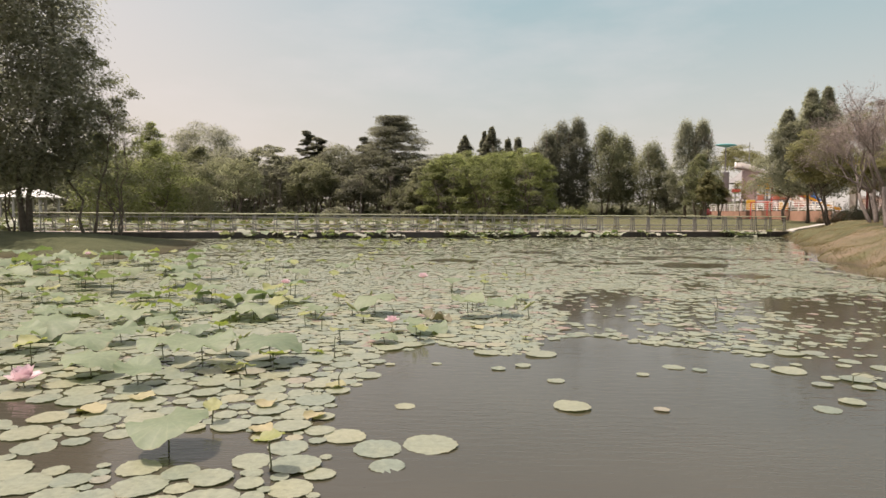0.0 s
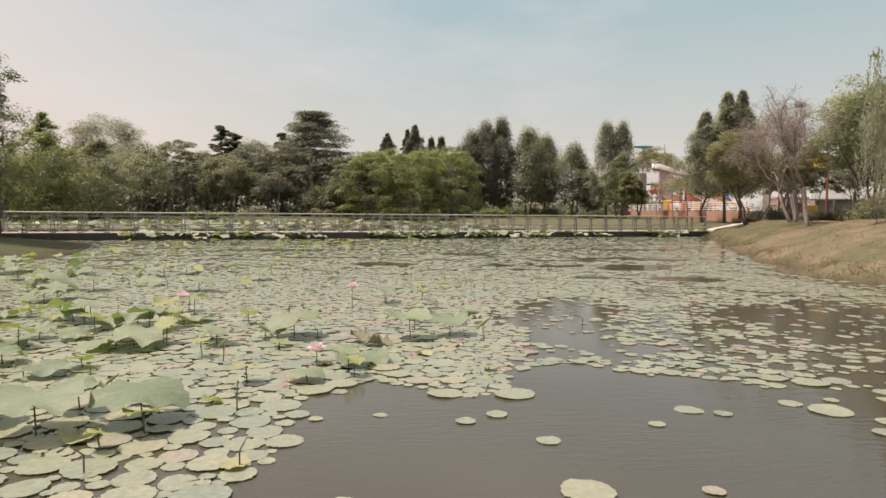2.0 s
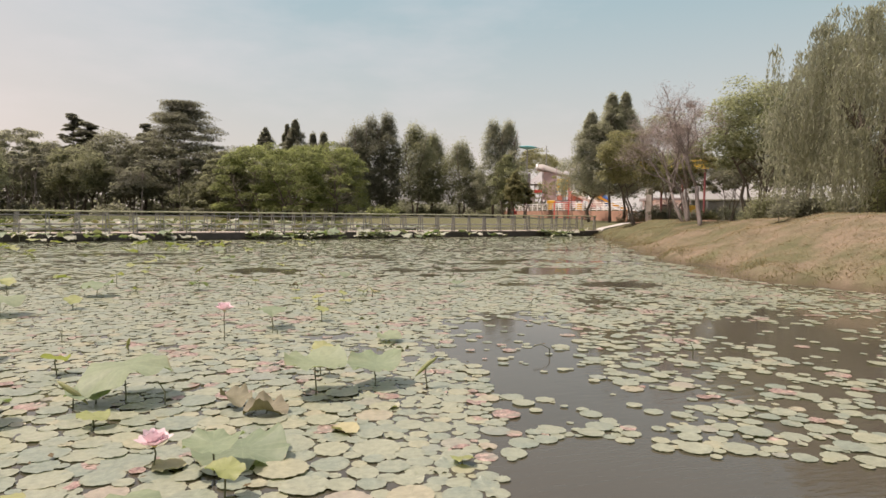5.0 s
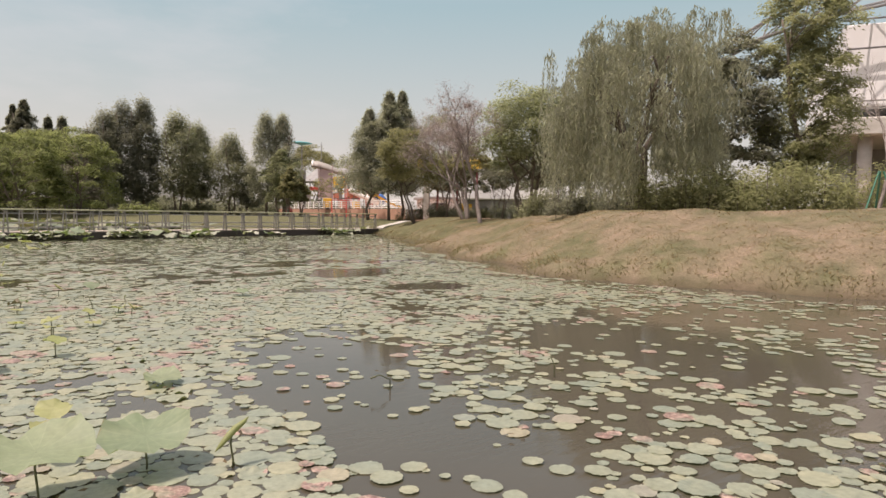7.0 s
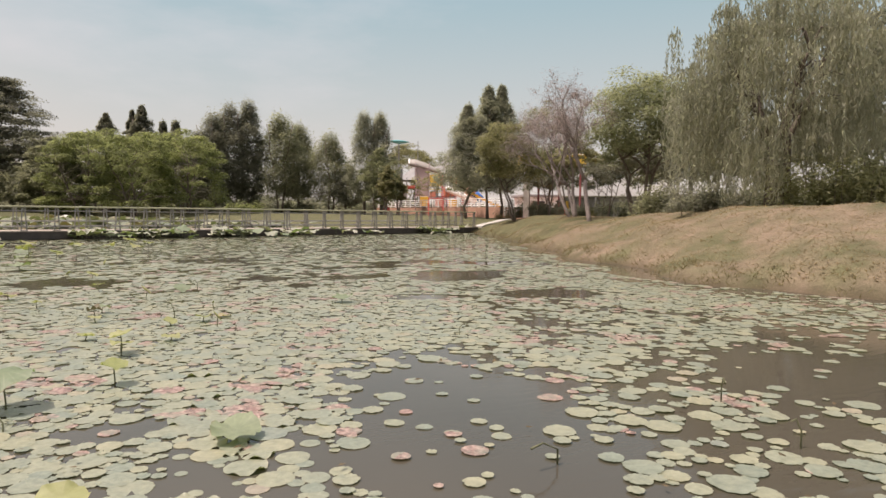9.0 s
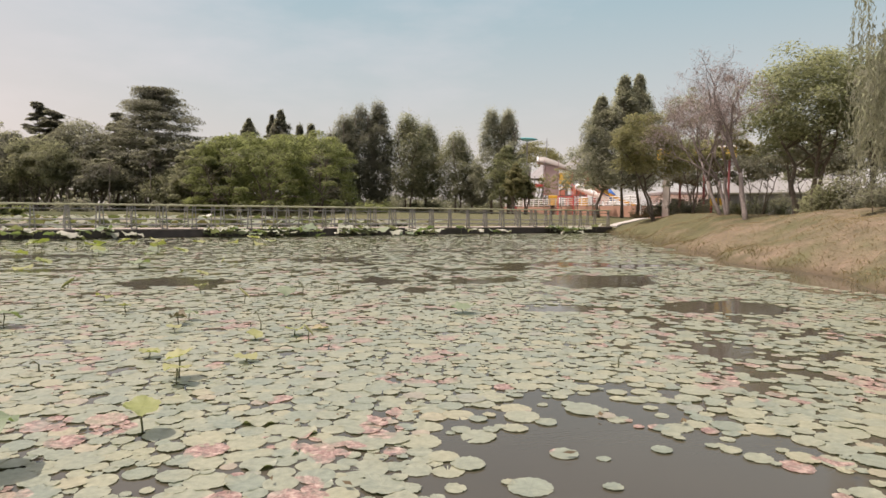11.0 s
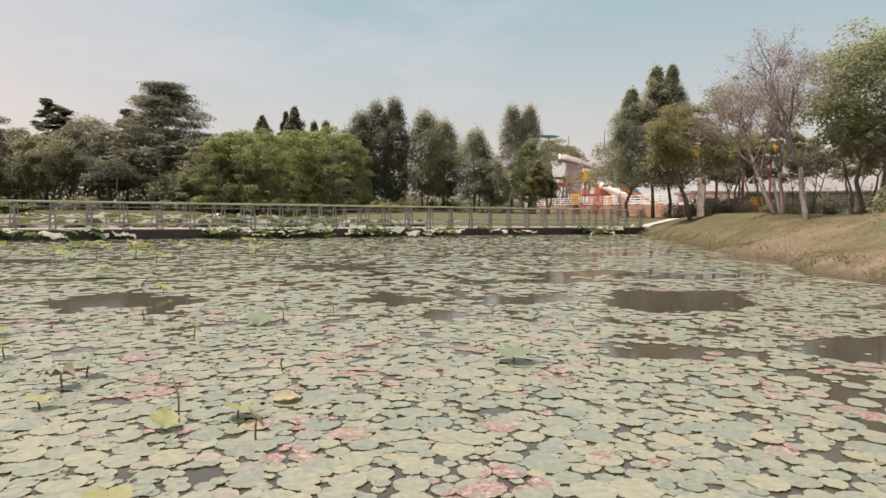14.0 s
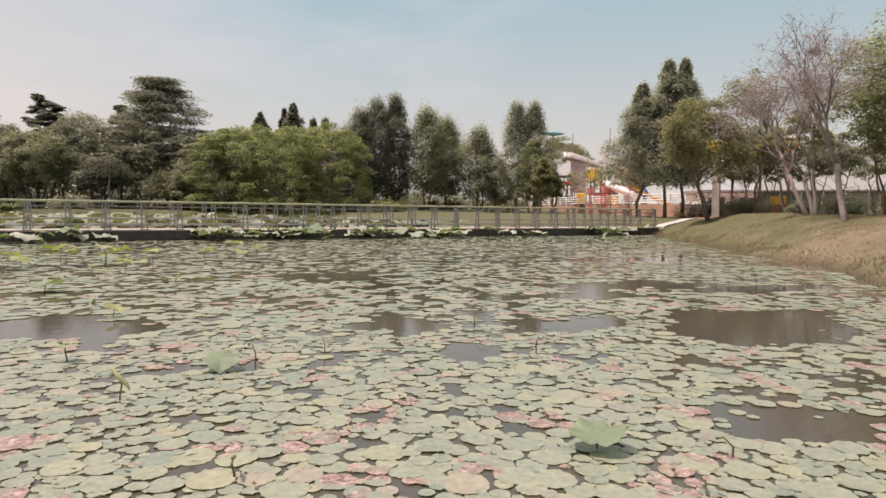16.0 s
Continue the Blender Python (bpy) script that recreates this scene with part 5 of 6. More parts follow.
for i, (x, y, h) in enumerate([(34.5, 45.0, 5.0), (36.0, 41.0, 5.6), (35.4, 38.6, 4.6), (39.0, 37.0, 5.4), (33.2, 51.0, 4.4), (36.8, 52.4, 5.6), (38.6, 50.0, 5.8), (40.6, 47.0, 5.4)]):
    tree(x, y, h, 1.9, 1.9, "round", (M_LEAF, M_LEAF_MID)[i % 2], "small tree with a thin forked trunk behind the walk", 34, 110, 0.2, 2, 0.08, None, 0.0, "tree", "tree", "small trees behind the walk")

# ---- lily pads ----
def in_poly(x, y, poly):
    c = False
    for (ax, ay), (bx, by) in zip(poly, poly[1:] + poly[:1]):
        if (ay > y) != (by > y) and x < (bx - ax) * (y - ay) / (by - ay) + ax:
            c = not c
    return c


OPEN_NEAR = [(-0.8, 1.0), (-0.8, 4.3), (-1.0, 5.7), (-0.75, 6.4), (-0.8, 7.4), (-0.4, 7.9), (0.0, 8.2), (0.4, 7.7), (0.9, 7.4), (1.3, 8.4), (1.7, 8.7), (2.1, 8.7), (2.6, 8.2), (3.5, 7.7), (4.1, 6.8), (4.0, 5.6), (4.6, 4.6), (5.0, 1.0)]
OPEN_MID = [(2.7, 13.3), (3.1, 13.65), (3.6, 13.6), (3.8, 13.3), (4.0, 13.0), (3.9, 12.1), (3.7, 11.4), (2.1, 12.0), (2.4, 12.3), (2.7, 12.9)]
SPARSE = [(1.9, 11.6), (2.5, 12.4), (3.6, 11.7), (2.9, 9.9), (3.2, 9.2), (2.6, 8.8), (2.2, 9.7), (2.0, 10.2)]
LOOSE = [(0.4, 7.7), (1.2, 8.5), (1.8, 9.5), (2.1, 10.6), (2.2, 12.0), (2.5, 13.6), (3.1, 14.3), (4.7, 14.2), (6.0, 15.4), (7.0, 16.0), (8.6, 15.2), (10.0, 14.0), (13.5, 13.0), (14, 6), (14, 1), (4, 1), (3.6, 4.6), (3.0, 5.4), (3.3, 6.5), (2.6, 7.2), (2.4, 8.4), (1.6, 8.8)]
HALF = [(0.6, 12.7), (1.4, 13.2), (2.1, 12.6), (1.9, 11.4), (1.4, 10.8), (0.8, 10.9)]
EAST = [(5.6, 10.2), (5.6, 12.2), (8.2, 13.6), (10.4, 12.6), (12.4, 11.0), (13.0, 4.0), (6.0, 4.0)]
DARK = [(7.8, 22.2), (10.0, 21.7), (9.0, 20.4), (8.2, 19.9), (7.0, 20.1), (6.7, 20.8)]
SCANT = [(5.4, 19.8), (6.7, 19.9), (8.0, 19.4), (9.2, 17.6), (8.2, 15.8), (5.2, 14.4), (5.6, 16.0), (6.2, 17.4), (5.2, 18.2)]
GAPS = [(-2.6, 4.4, 0.6, 0.3), (-1.9, 4.55, 0.5, 0.3), (-3.6, 5.3, 0.5, 0.3), (0.9, 12.9, 0.22, 0.2), (0.2, 22.5, 0.75, 0.75), (0.95, 22.3, 0.3, 0.7), (4.0, 21.8, 0.55, 0.35), (4.3, 20.4, 0.32, 0.4), (5.8, 21.5, 0.8, 0.4), (4.1, 27.5, 1.2, 0.8), (5.8, 17.9, 0.6, 0.3), (8.2, 17.3, 0.7, 0.5), (5.9, 15.15, 0.45, 0.28), (8.0, 17.6, 0.9, 0.5), (12.0, 30.5, 1.8, 0.8), (9.0, 25.0, 1.6, 0.6), (-4.0, 30.0, 1.8, 0.7), (7.1, 23.8, 1.3, 0.35), (-2.0, 25.5, 1.6, 0.3), (11.0, 24.0, 1.6, 0.4)]


def pad_density(x, y):
    """The share of the crowded pads that stands at a place."""
    e = 0.35 * noise.noise(Vector((x * 0.9, y * 0.9, 3.0)))
    if x < -7.0 - 0.62 * max(y, 0) + 5.0 * e or y < 0.5 + 4.0 * e:
        return 0.15
    for poly, share in ((OPEN_NEAR, 0.0), (OPEN_MID, 0.0), (DARK, 0.02), (SPARSE, 0.16)):
        if in_poly(x + 0.6 * e, y - 0.5 * e, poly):
            return share
    for gx_, gy_, a, b in GAPS:
        if abs(x - gx_) < 3 and ((x - gx_) / a) ** 2 + ((y - gy_) / b) ** 2 < 1.1 + 1.6 * noise.noise(Vector((x * 1.6, y * 2.2, 5.0))):
            return 0.03
    q = noise.noise(Vector((x * 0.55, y * 0.55, 9.0)))
    c = noise.noise(Vector((x * 1.7, y * 1.7, 14.0)))
    if in_poly(x + e, y - e, HALF):
        return 0.78 + 0.5 * c
    if in_poly(x + e, y + e, EAST):
        return max(0.02, 0.21 + 0.4 * q + 0.45 * c)
    if in_poly(x + e, y + e, LOOSE):
        return max(0.08, 0.50 + 0.2 * min(1.0, max(0.0, y - 12.6)) + 0.35 * q + 0.5 * c)
    if in_poly(x + e, y + e, SCANT):
        return max(0.15, 0.70 + 0.3 * q + 0.6 * c)
    if y > 19:
        bands = noise.noise(Vector((x * 0.30, y * 1.3, 2.0))) + 0.6 * noise.noise(Vector((x * 0.9, y * 2.6, 7.0)))
        return min(1.0, max(0.06, 0.93 - 0.027 * (min(y, 34) - 19) + 0.75 * min(0.0, bands + 0.05)))
    if x > 11.0 - 0.02 * y and y < 26:
        return max(0.05, 0.35 + 0.5 * q)
    return 1.0 if y < 12.5 else 0.98 + 0.4 * min(0.0, c + 0.28)


pad_rng = random.Random(5)
cells, pads = {}, []
CELL = 0.46


def pad_free(x, y, r, slack):
    cx, cy = int(math.floor(x / CELL)), int(math.floor(y / CELL))
    for i in (cx - 1, cx, cx + 1):
        for j in (cy - 1, cy, cy + 1):
            for px, py, pr in cells.get((i, j), ()):
                if (px - x) ** 2 + (py - y) ** 2 < (slack * (pr + r)) ** 2:
                    return False
    return True


def put_pad(x, y, r):
    cells.setdefault((int(math.floor(x / CELL)), int(math.floor(y / CELL))), []).append((x, y, r))
    pads.append((x, y, r))


BDIR = (BB - BA).normalized()
def pad_scale(x, y):
    """Larger leaves where the pads stand loose in the south, smaller where they crowd."""
    if y > 22:
        return 1.25
    if x > 0.8 and y < 14.5:
        return 1.3 if y < 8 else 0.92
    return 1.38 if y < 7.5 else max(0.92, 1.38 - 0.09 * (y - 7.5))


# leaves that lie singly on the open water: x, y, radius
LONE = [(-0.32, 5.52, 0.09), (1.12, 5.53, 0.17), (1.87, 5.46, 0.07), (1.13, 6.4, 0.09), (0.88, 7.03, 0.09), (-0.72, 4.74, 0.16), (-0.45, 4.5, 0.17), (-0.08, 4.6, 0.2), (-0.36, 4.2, 0.12), (-0.97, 5.99, 0.12), (-0.57, 7.05, 0.06),
        (-0.06, 7.11, 0.06), (0.6, 6.88, 0.08), (0.54, 7.69, 0.17), (1.16, 7.6, 0.19), (2.08, 6.67, 0.07), (2.52, 7.01, 0.12), (2.75, 6.88, 0.08), (3.69, 6.86, 0.17), (3.73, 6.31, 0.1), (3.3, 5.49, 0.11), (3.65, 5.72, 0.11), (3.5, 7.1, 0.1), (3.95, 6.55, 0.09)]
LONE_MID = [(3.1, 13.15, 0.08), (3.12, 12.7, 0.05), (3.25, 12.44, 0.05), (2.67, 12.41, 0.05), (3.61, 13.82, 0.13), (3.02, 12.0, 0.06), (3.05, 11.83, 0.05), (2.74, 11.86, 0.06), (3.82, 12.25, 0.1), (4.02, 12.15, 0.07), (3.38, 11.59, 0.11), (2.5, 12.23, 0.07),
            (2.64, 12.07, 0.06), (2.74, 12.81, 0.11), (3.27, 13.03, 0.04), (3.65, 13.05, 0.06), (3.02, 13.61, 0.08)]
for x, y, r in LONE + LONE_MID:
    put_pad(x, y, r)
lone = len(pads)
for r_lo, r_hi, rate in ((0.098, 0.135, 22), (0.068, 0.10, 150), (0.045, 0.07, 340), (0.030, 0.046, 300)):
    for y0 in range(-4, 48):
        lo, hi = max(-25.0, -9.0 - max(y0, 0) * 0.62), min(26.0, 9.0 + max(y0, 0) * 1.2)
        cnt = int((hi - lo) * rate * (1.0 if y0 < 22 else 0.6))
        XS = np.array([pad_rng.uniform(lo, hi) for i in range(cnt)])
        YS = np.array([pad_rng.uniform(y0, y0 + 1) for i in range(cnt)])
        fine_ok = (pond_distance(XS, YS) < -0.2 - np.where(XS > 8, 0.55 + 0.35 * np.sin(XS * 1.3 + YS * 0.9), 0.0)) & (YS < BA.y + (XS - BA.x) * 0.25 + 0.8)
        for x, y in zip(XS[fine_ok].tolist(), YS[fine_ok].tolist()):
            r = pad_scale(x, y) * pad_rng.uniform(r_lo, r_hi)
            if pad_free(x, y, r, 0.88 if y < 8 else 0.74 if y > 12 else 0.78):
                put_pad(x, y, r)
pads = pads[:lone] + [p for p in pads[lone:] if pad_rng.random() < pad_density(p[0], p[1])]


def pad_ring(rng, seg, wav):
    w = np.arange(seg) * 2 * math.pi / seg
    ph = rng.uniform(0, 6.28, 3)
    rr = 1 + (0.013 * np.where(np.arange(seg) % 2, 1, -1) if seg > 25 else 0.0) + wav * (0.6 * np.sin(3 * w + ph[0]) + 0.5 * np.sin(5 * w + ph[1]) + 0.45 * np.sin(9 * w + ph[2]))
    return w, rr


def pad_shape(rng, seg, wav, curl=0.0):
    """A floating leaf of unit radius with a wavy rim, a sunken middle and a closed under side."""
    w, rr = pad_ring(rng, seg, wav)
    lift = curl * np.maximum(0, np.sin(w * 2 + rng.uniform(0, 6)) * np.sin(w * 3 + 1) - 0.1)
    v = [(0, 0, 0.02)]
    uv = [(0, 0)]
    for q, z in ((0.55, 0.03), (0.93, 0.035), (1.0, 0.022)):
        for a, r, lf in zip(w, rr, lift):
            v.append((q * r * math.cos(a), q * r * math.sin(a), z + lf * q ** 4 + 0.01 * math.sin(4 * a) * q))
            uv.append((q * math.cos(a), q * math.sin(a)))
    f = [(0, 1 + i, 1 + (i + 1) % seg) for i in range(seg)]
    for k in (0, 1):
        f += [(1 + k * seg + i, 1 + (k + 1) * seg + i, 1 + (k + 1) * seg + (i + 1) % seg, 1 + k * seg + (i + 1) % seg) for i in range(seg)]
    return np.array(v), f, np.array(uv)


shape_rng = np.random.default_rng(12)
PADS = []
for k in range(10):
    v, f, uv = pad_shape(shape_rng, 34, 0.024, 0.0 if k < 8 else 0.3)
    PADS.append(mesh_data("lily_pad", v, f, M_PAD, uv, True))
px = np.array(pads)
near = np.hypot(px[:, 0] - (0.13 * px[:, 1] - 0.1), 0.12 * (px[:, 1] - 11.0))
near[(px[:, 1] < 3.6) | (px[:, 1] > 21)] = 99
single = set(np.argsort(near)[:300].tolist())
V, F, U = [], [], []
base = 0
for i, (x, y, r) in enumerate(pads):
    if i in single:
        continue
    off = math.hypot(x - 0.15 * min(max(y, 0.0), 15.0), y - min(max(y - 3.4, 0.0), 15.0))
    seg = 7 if y < 1.0 else 32 if off < 6.0 else 22 if off < 8.5 else 12 if off < 12 else 8 if off < 18 else 6
    w, rr = pad_ring(shape_rng, seg, 0.024)
    rr = rr * (1 + (0.012 if seg > 10 else 0.0) * np.where(np.arange(seg) % 2, 1, -1) + shape_rng.normal(0, 0.009, seg) - shape_rng.choice([0.0, 0.0, 0.0, 0.14]) * np.exp(-((w - 3.0) / 0.22) ** 2))
    sx = shape_rng.uniform(0.90, 1.0)
    q0 = shape_rng.uniform(0, 6.28)
    tx, ty = shape_rng.normal(0, 0.012, 2)
    z = 0.004 + (0.010 if y < 12 else 0.006) * shape_rng.random() + 0.003 * (r > 0.13)
    ex, ey = r * rr * np.cos(w), r * rr * sx * np.sin(w)
    ring = np.c_[x + ex * math.cos(q0) - ey * math.sin(q0), y + ex * math.sin(q0) + ey * math.cos(q0), z + r * (tx * np.cos(w) + ty * np.sin(w)) + r * 0.02 * np.sin(2 * w + i) + shape_rng.normal(0, 0.0015, seg)]
    V.append(np.vstack([[(x, y, z - 0.004)], ring]))
    U.append(np.vstack([[(0, 0)], np.c_[np.cos(w), np.sin(w)]]))
    j = np.arange(seg)
    F.append(np.c_[np.full(seg, base), base + 1 + j, base + 1 + (j + 1) % seg])
    base += seg + 1
drift = part("lily_pads", mesh_data("lily_pads", np.vstack(V), np.vstack(F), M_PAD, np.vstack(U)))
tagged(drift, "green, ochre and reddened lily pads crowding the water", "lily pads", "", "stuff")
for i in sorted(single):
    x, y, r = pads[i]
    o = part("lily_pad", PADS[i % 10])
    o.matrix_world = pose(x, y, 0.002, 0, 0, (i * 47) % 360) @ Matrix.Diagonal((r, r, r, 1))
    tagged(o, "round floating lily pad with a scalloped rim", "lily pad", "lily pads on the pond")

# ---- lotus plants ----
def lotus_leaf_mesh(seed, mat, cup, wave, fold=0.0, seg=34, rings=6):
    rng = np.random.default_rng(seed)
    ph = rng.uniform(0, 6.28, 4)
    v, uv = [(0, 0, 0)], [(0, 0)]
    for k in range(1, rings + 1):
        q = k / rings
        for i in range(seg):
            a = 2 * math.pi * i / seg
            r = q * (1 + 0.05 * math.sin(2 * a + ph[0]) + 0.035 * math.sin(5 * a + ph[1]) * q + 0.02 * math.sin(9 * a + ph[3]) * q + 0.012 * math.sin(15 * a + ph[2]) * q ** 4)
            z = cup * q ** 2 + wave * q ** 2 * (0.6 * math.sin(3 * a + ph[2]) + 0.5 * math.sin(2 * a + ph[3]) + 0.3 * math.sin(7 * a + ph[0]) * q) + 0.30 * wave * q ** 5 * (math.sin(8 * a + ph[1]) + 0.7 * math.sin(13 * a + ph[3]))
            x, y = r * math.cos(a), r * math.sin(a)
            if fold:
                ax = math.sqrt(x * x + 0.06) - 0.245
                t = fold * ax
                z += ax * math.sin(t)
                x *= max(0.16, math.cos(t))
            v.append((x, y, z))
            uv.append((q * math.cos(a), q * math.sin(a)))
    f = [(0, 1 + i, 1 + (i + 1) % seg) for i in range(seg)]
    for k in range(rings - 1):
        f += [(1 + k * seg + i, 1 + (k + 1) * seg + i, 1 + (k + 1) * seg + (i + 1) % seg, 1 + k * seg + (i + 1) % seg) for i in range(seg)]
    me = mesh_data("leaf", v, f, mat, uv, True)
    return me


BIG = [lotus_leaf_mesh(s, M_LOTUS, c, w) for s, c, w in ((1, -0.12, 0.16), (2, 0.04, 0.20), (3, -0.10, 0.22), (4, 0.14, 0.17), (5, -0.16, 0.18))]
YOUNG = [lotus_leaf_mesh(s, M_YOUNG, c, w, fo) for s, c, w, fo in ((6, 0.02, 0.14, 0.0), (7, 0.06, 0.18, 0.25), (8, -0.06, 0.2, 0.0), (9, 0.04, 0.16, 0.45))]
FOLD = [Shape().tube([(-1.1, 0, 0), (-0.8, 0.03, 0), (-0.3, 0.05 * k, 0.04), (0.2, 0, 0.06), (0.75, 0.03, 0.03), (1.1, 0, -0.02)], [0.02, 0.11, 0.17, 0.16, 0.10, 0.015], 9).mesh("leaf", M_YOUNG, True) for k in (1, -1)]
PALE = [lotus_leaf_mesh(s, M_PALE_LEAF, c, w) for s, c, w in ((15, -0.05, 0.22), (16, 0.05, 0.26), (17, -0.14, 0.2))]
WILT = [lotus_leaf_mesh(s, M_WILT, c, 0.30, fo) for s, c, fo in ((13, 0.12, 0.5), (14, 0.18, 0.7))]
stem_shape = Shape().tube([(0, 0, -0.35), (0.006, 0.0, 0.2), (-0.006, 0.005, 0.7), (0, 0, 1.0)], [0.007, 0.006, 0.006, 0.005], 6).mesh("stem", M_STEM, True)
LABELS = {"g": "wide grey-green lotus leaf held above the water", "y": "young yellow-green lotus leaf on a thin stalk", "t": "rolled yellow-green lotus leaf on a thin stalk", "w": "brown wilted lotus leaf folded over its stalk"}
lot_rng = random.Random(9)


def lotus(x, y, r, h, kind, tilt=None, az=None):
    if kind == "y" and y > 7.5:
        h, r = h * 0.92, r * 0.85
    root = thing("lotus_plant", x, y, 0, LABELS[kind], "lotus", "lotus plants in the pond", rz=lot_rng.uniform(0, 360) if az is None else az)
    st = part("stem", stem_shape, root)
    st.scale = (1, 1, max(h, 0.012))
    me = lot_rng.choice({"g": BIG, "y": YOUNG, "t": FOLD, "w": WILT}[kind])
    lf = part("leaf", me, root)
    tl = (lot_rng.uniform(3, 16) if kind != "y" else lot_rng.uniform(4, 20)) if tilt is None else tilt
    lf.matrix_local = pose(0, 0, h, tl if kind != "t" else 0, 0 if kind != "t" else lot_rng.uniform(20, 50), lot_rng.uniform(0, 360) if az is None else 0) @ Matrix.Diagonal((r, r, r, 1))


for x, y, r, h, k in [(-2.56, 6.87, 0.33, 0.28, "g"), (-3.11, 7.17, 0.26, 0.24, "g"), (-1.9, 7.11, 0.34, 0.26, "g"), (-1.79, 6.83, 0.15, 0.17, "y"), (-2.9, 6.12, 0.22, 0.17, "g"), (-3.29, 8.66, 0.22, 0.13, "g"), (-3.09, 8.97, 0.18, 0.12, "y"), (-2.6, 10.19, 0.17, 0.29, "y"),
                      (-0.74, 8.21, 0.17, 0.11, "g"), (-0.29, 8.36, 0.12, 0.19, "y"), (-2.12, 10.39, 0.16, 0.11, "g"), (-1.31, 10.46, 0.21, 0.12, "g"), (-3.01, 10.42, 0.29, 0.12, "g"), (-4.22, 10.03, 0.23, 0.27, "y"), (-4.64, 9.58, 0.34, 0.16, "g"), (-4.03, 8.09, 0.25, 0.17, "g")]:
    lotus(x, y, r, h, k, *((lot_rng.uniform(2, 12), lot_rng.uniform(-50, 50)) if k == "g" else ()))
for x, y, r, h, k in [(-1.9, 4.45, 0.27, 0.22, "g"), (-3.32, 12.7, 0.25, 0.2, "y"), (-3.01, 12.83, 0.18, 0.23, "y"), (-1.31, 8.24, 0.15, 0.19, "y"), (-1.47, 7.55, 0.11, 0.04, "y"), (-2.41, 7.9, 0.08, 0.14, "t"), (-4.0, 7.21, 0.31, 0.26, "g"), (-5.08, 8.4, 0.37, 0.25, "g"), (-3.52, 6.44, 0.27, 0.21, "g"),
                      (-3.83, 11.19, 0.21, 0.22, "y"), (-4.67, 10.05, 0.23, 0.21, "y"), (-1.81, 5.06, 0.08, 0.14, "y"), (-5.22, 10.07, 0.23, 0.15, "g"), (-3.98, 9.2, 0.23, 0.15, "g"), (-3.67, 11.45, 0.25, 0.13, "g"), (-1.1, 4.1, 0.10, 0.22, "y"), (1.1, 8.5, 0.085, 0.05, "y"), (-2.86, 11.3, 0.2, 0.24, "y")]:
    lotus(x, y, r, h, k, *((lot_rng.uniform(2, 12), lot_rng.uniform(-50, 50)) if k == "g" else ()))
for x, y, r, h, k in [(-2.9, 9.93, 0.32, 0.18, "g"), (-2.5, 7.45, 0.2, 0.23, "g"), (-2.6, 7.95, 0.08, 0.25, "t"), (-0.36, 8.75, 0.17, 0.19, "g"), (0.51, 10.9, 0.11, 0.24, "y"), (-4.51, 11.45, 0.2, 0.2, "y"), (-1.98, 6.5, 0.1, 0.13, "y"), (-2.0, 9.4, 0.12, 0.2, "y"), (-1.7, 9.1, 0.09, 0.22, "t"), (-3.5, 7.9, 0.13, 0.22, "y"), (-4.4, 6.9, 0.16, 0.26, "y"), (-5.0, 7.6, 0.28, 0.24, "g")]:
    lotus(x, y, r, h, k, *((lot_rng.uniform(2, 12), lot_rng.uniform(-50, 50)) if k == "g" else ()))
for x, y, r, h, k in [(0.95, 10.5, 0.25, 0.2, "g"), (0.4, 10.3, 0.27, 0.28, "g"), (0.2, 13.7, 0.2, 0.28, "g"), (0.6, 11.5, 0.13, 0.18, "y"), (1.36, 10.25, 0.12, 0.2, "t"), (-1.1, 10.5, 0.33, 0.3, "g"), (-0.2, 9.0, 0.28, 0.05, "g"),
                      (-0.02, 9.86, 0.165, 0.04, "w"), (-0.25, 10.1, 0.13, 0.08, "w"), (0.9, 14.1, 0.13, 0.18, "y"), (1.0, 15.4, 0.13, 0.2, "y"), (1.5, 12.4, 0.16, 0.06, "g")]:
    lotus(x, y, r, h, k, *((lot_rng.uniform(2, 12), lot_rng.uniform(-50, 50)) if k == "g" else ()))
for x, y, r, h, k in [(1.0, 15.2, 0.16, 0.18, "y"), (1.5, 15.8, 0.14, 0.08, "y"), (0.7, 16.2, 0.13, 0.08, "y"), (2.1, 16.5, 0.09, 0.16, "t"), (1.6, 16.8, 0.13, 0.08, "y"), (2.0, 16.9, 0.15, 0.1, "y"), (0.8, 17.4, 0.11, 0.1, "y"), (0.8, 17.9, 0.12, 0.12, "w"),
                      (0.9, 18.2, 0.12, 0.14, "g"), (0.9, 20.8, 0.13, 0.18, "y"), (4.2, 17.9, 0.2, 0.10, "g"), (2.15, 20.2, 0.2, 0.14, "g"), (0.1, 19.0, 0.1, 0.14, "y"), (2.3, 18.0, 0.09, 0.12, "t")]:
    lotus(x, y, r * 0.78, h * 0.85, k)


def scatter_lotus(n, region, kinds, rs, hs, gap=0.3):
    done, tries = [], 0
    while len(done) < n and tries < 4000:
        tries += 1
        x, y = region()
        if pond_distance(np.array([x]), np.array([y]))[0] > -0.3 or any((x - a) ** 2 + (y - b) ** 2 < gap * gap for a, b in done):
            continue
        if x > -5.2 and y < 9.6 or in_poly(x, y, OPEN_NEAR) or in_poly(x, y, LOOSE) or in_poly(x, y, OPEN_MID) or math.hypot(x - 0.12 * y, 0.0) < 0.9 and y < 16:
            continue
        done.append((x, y))
        k = lot_rng.choice(kinds)
        s = 0.6 if k in "yt" else 1.0
        lotus(x, y, lot_rng.uniform(*rs) * s, lot_rng.uniform(*hs), k)


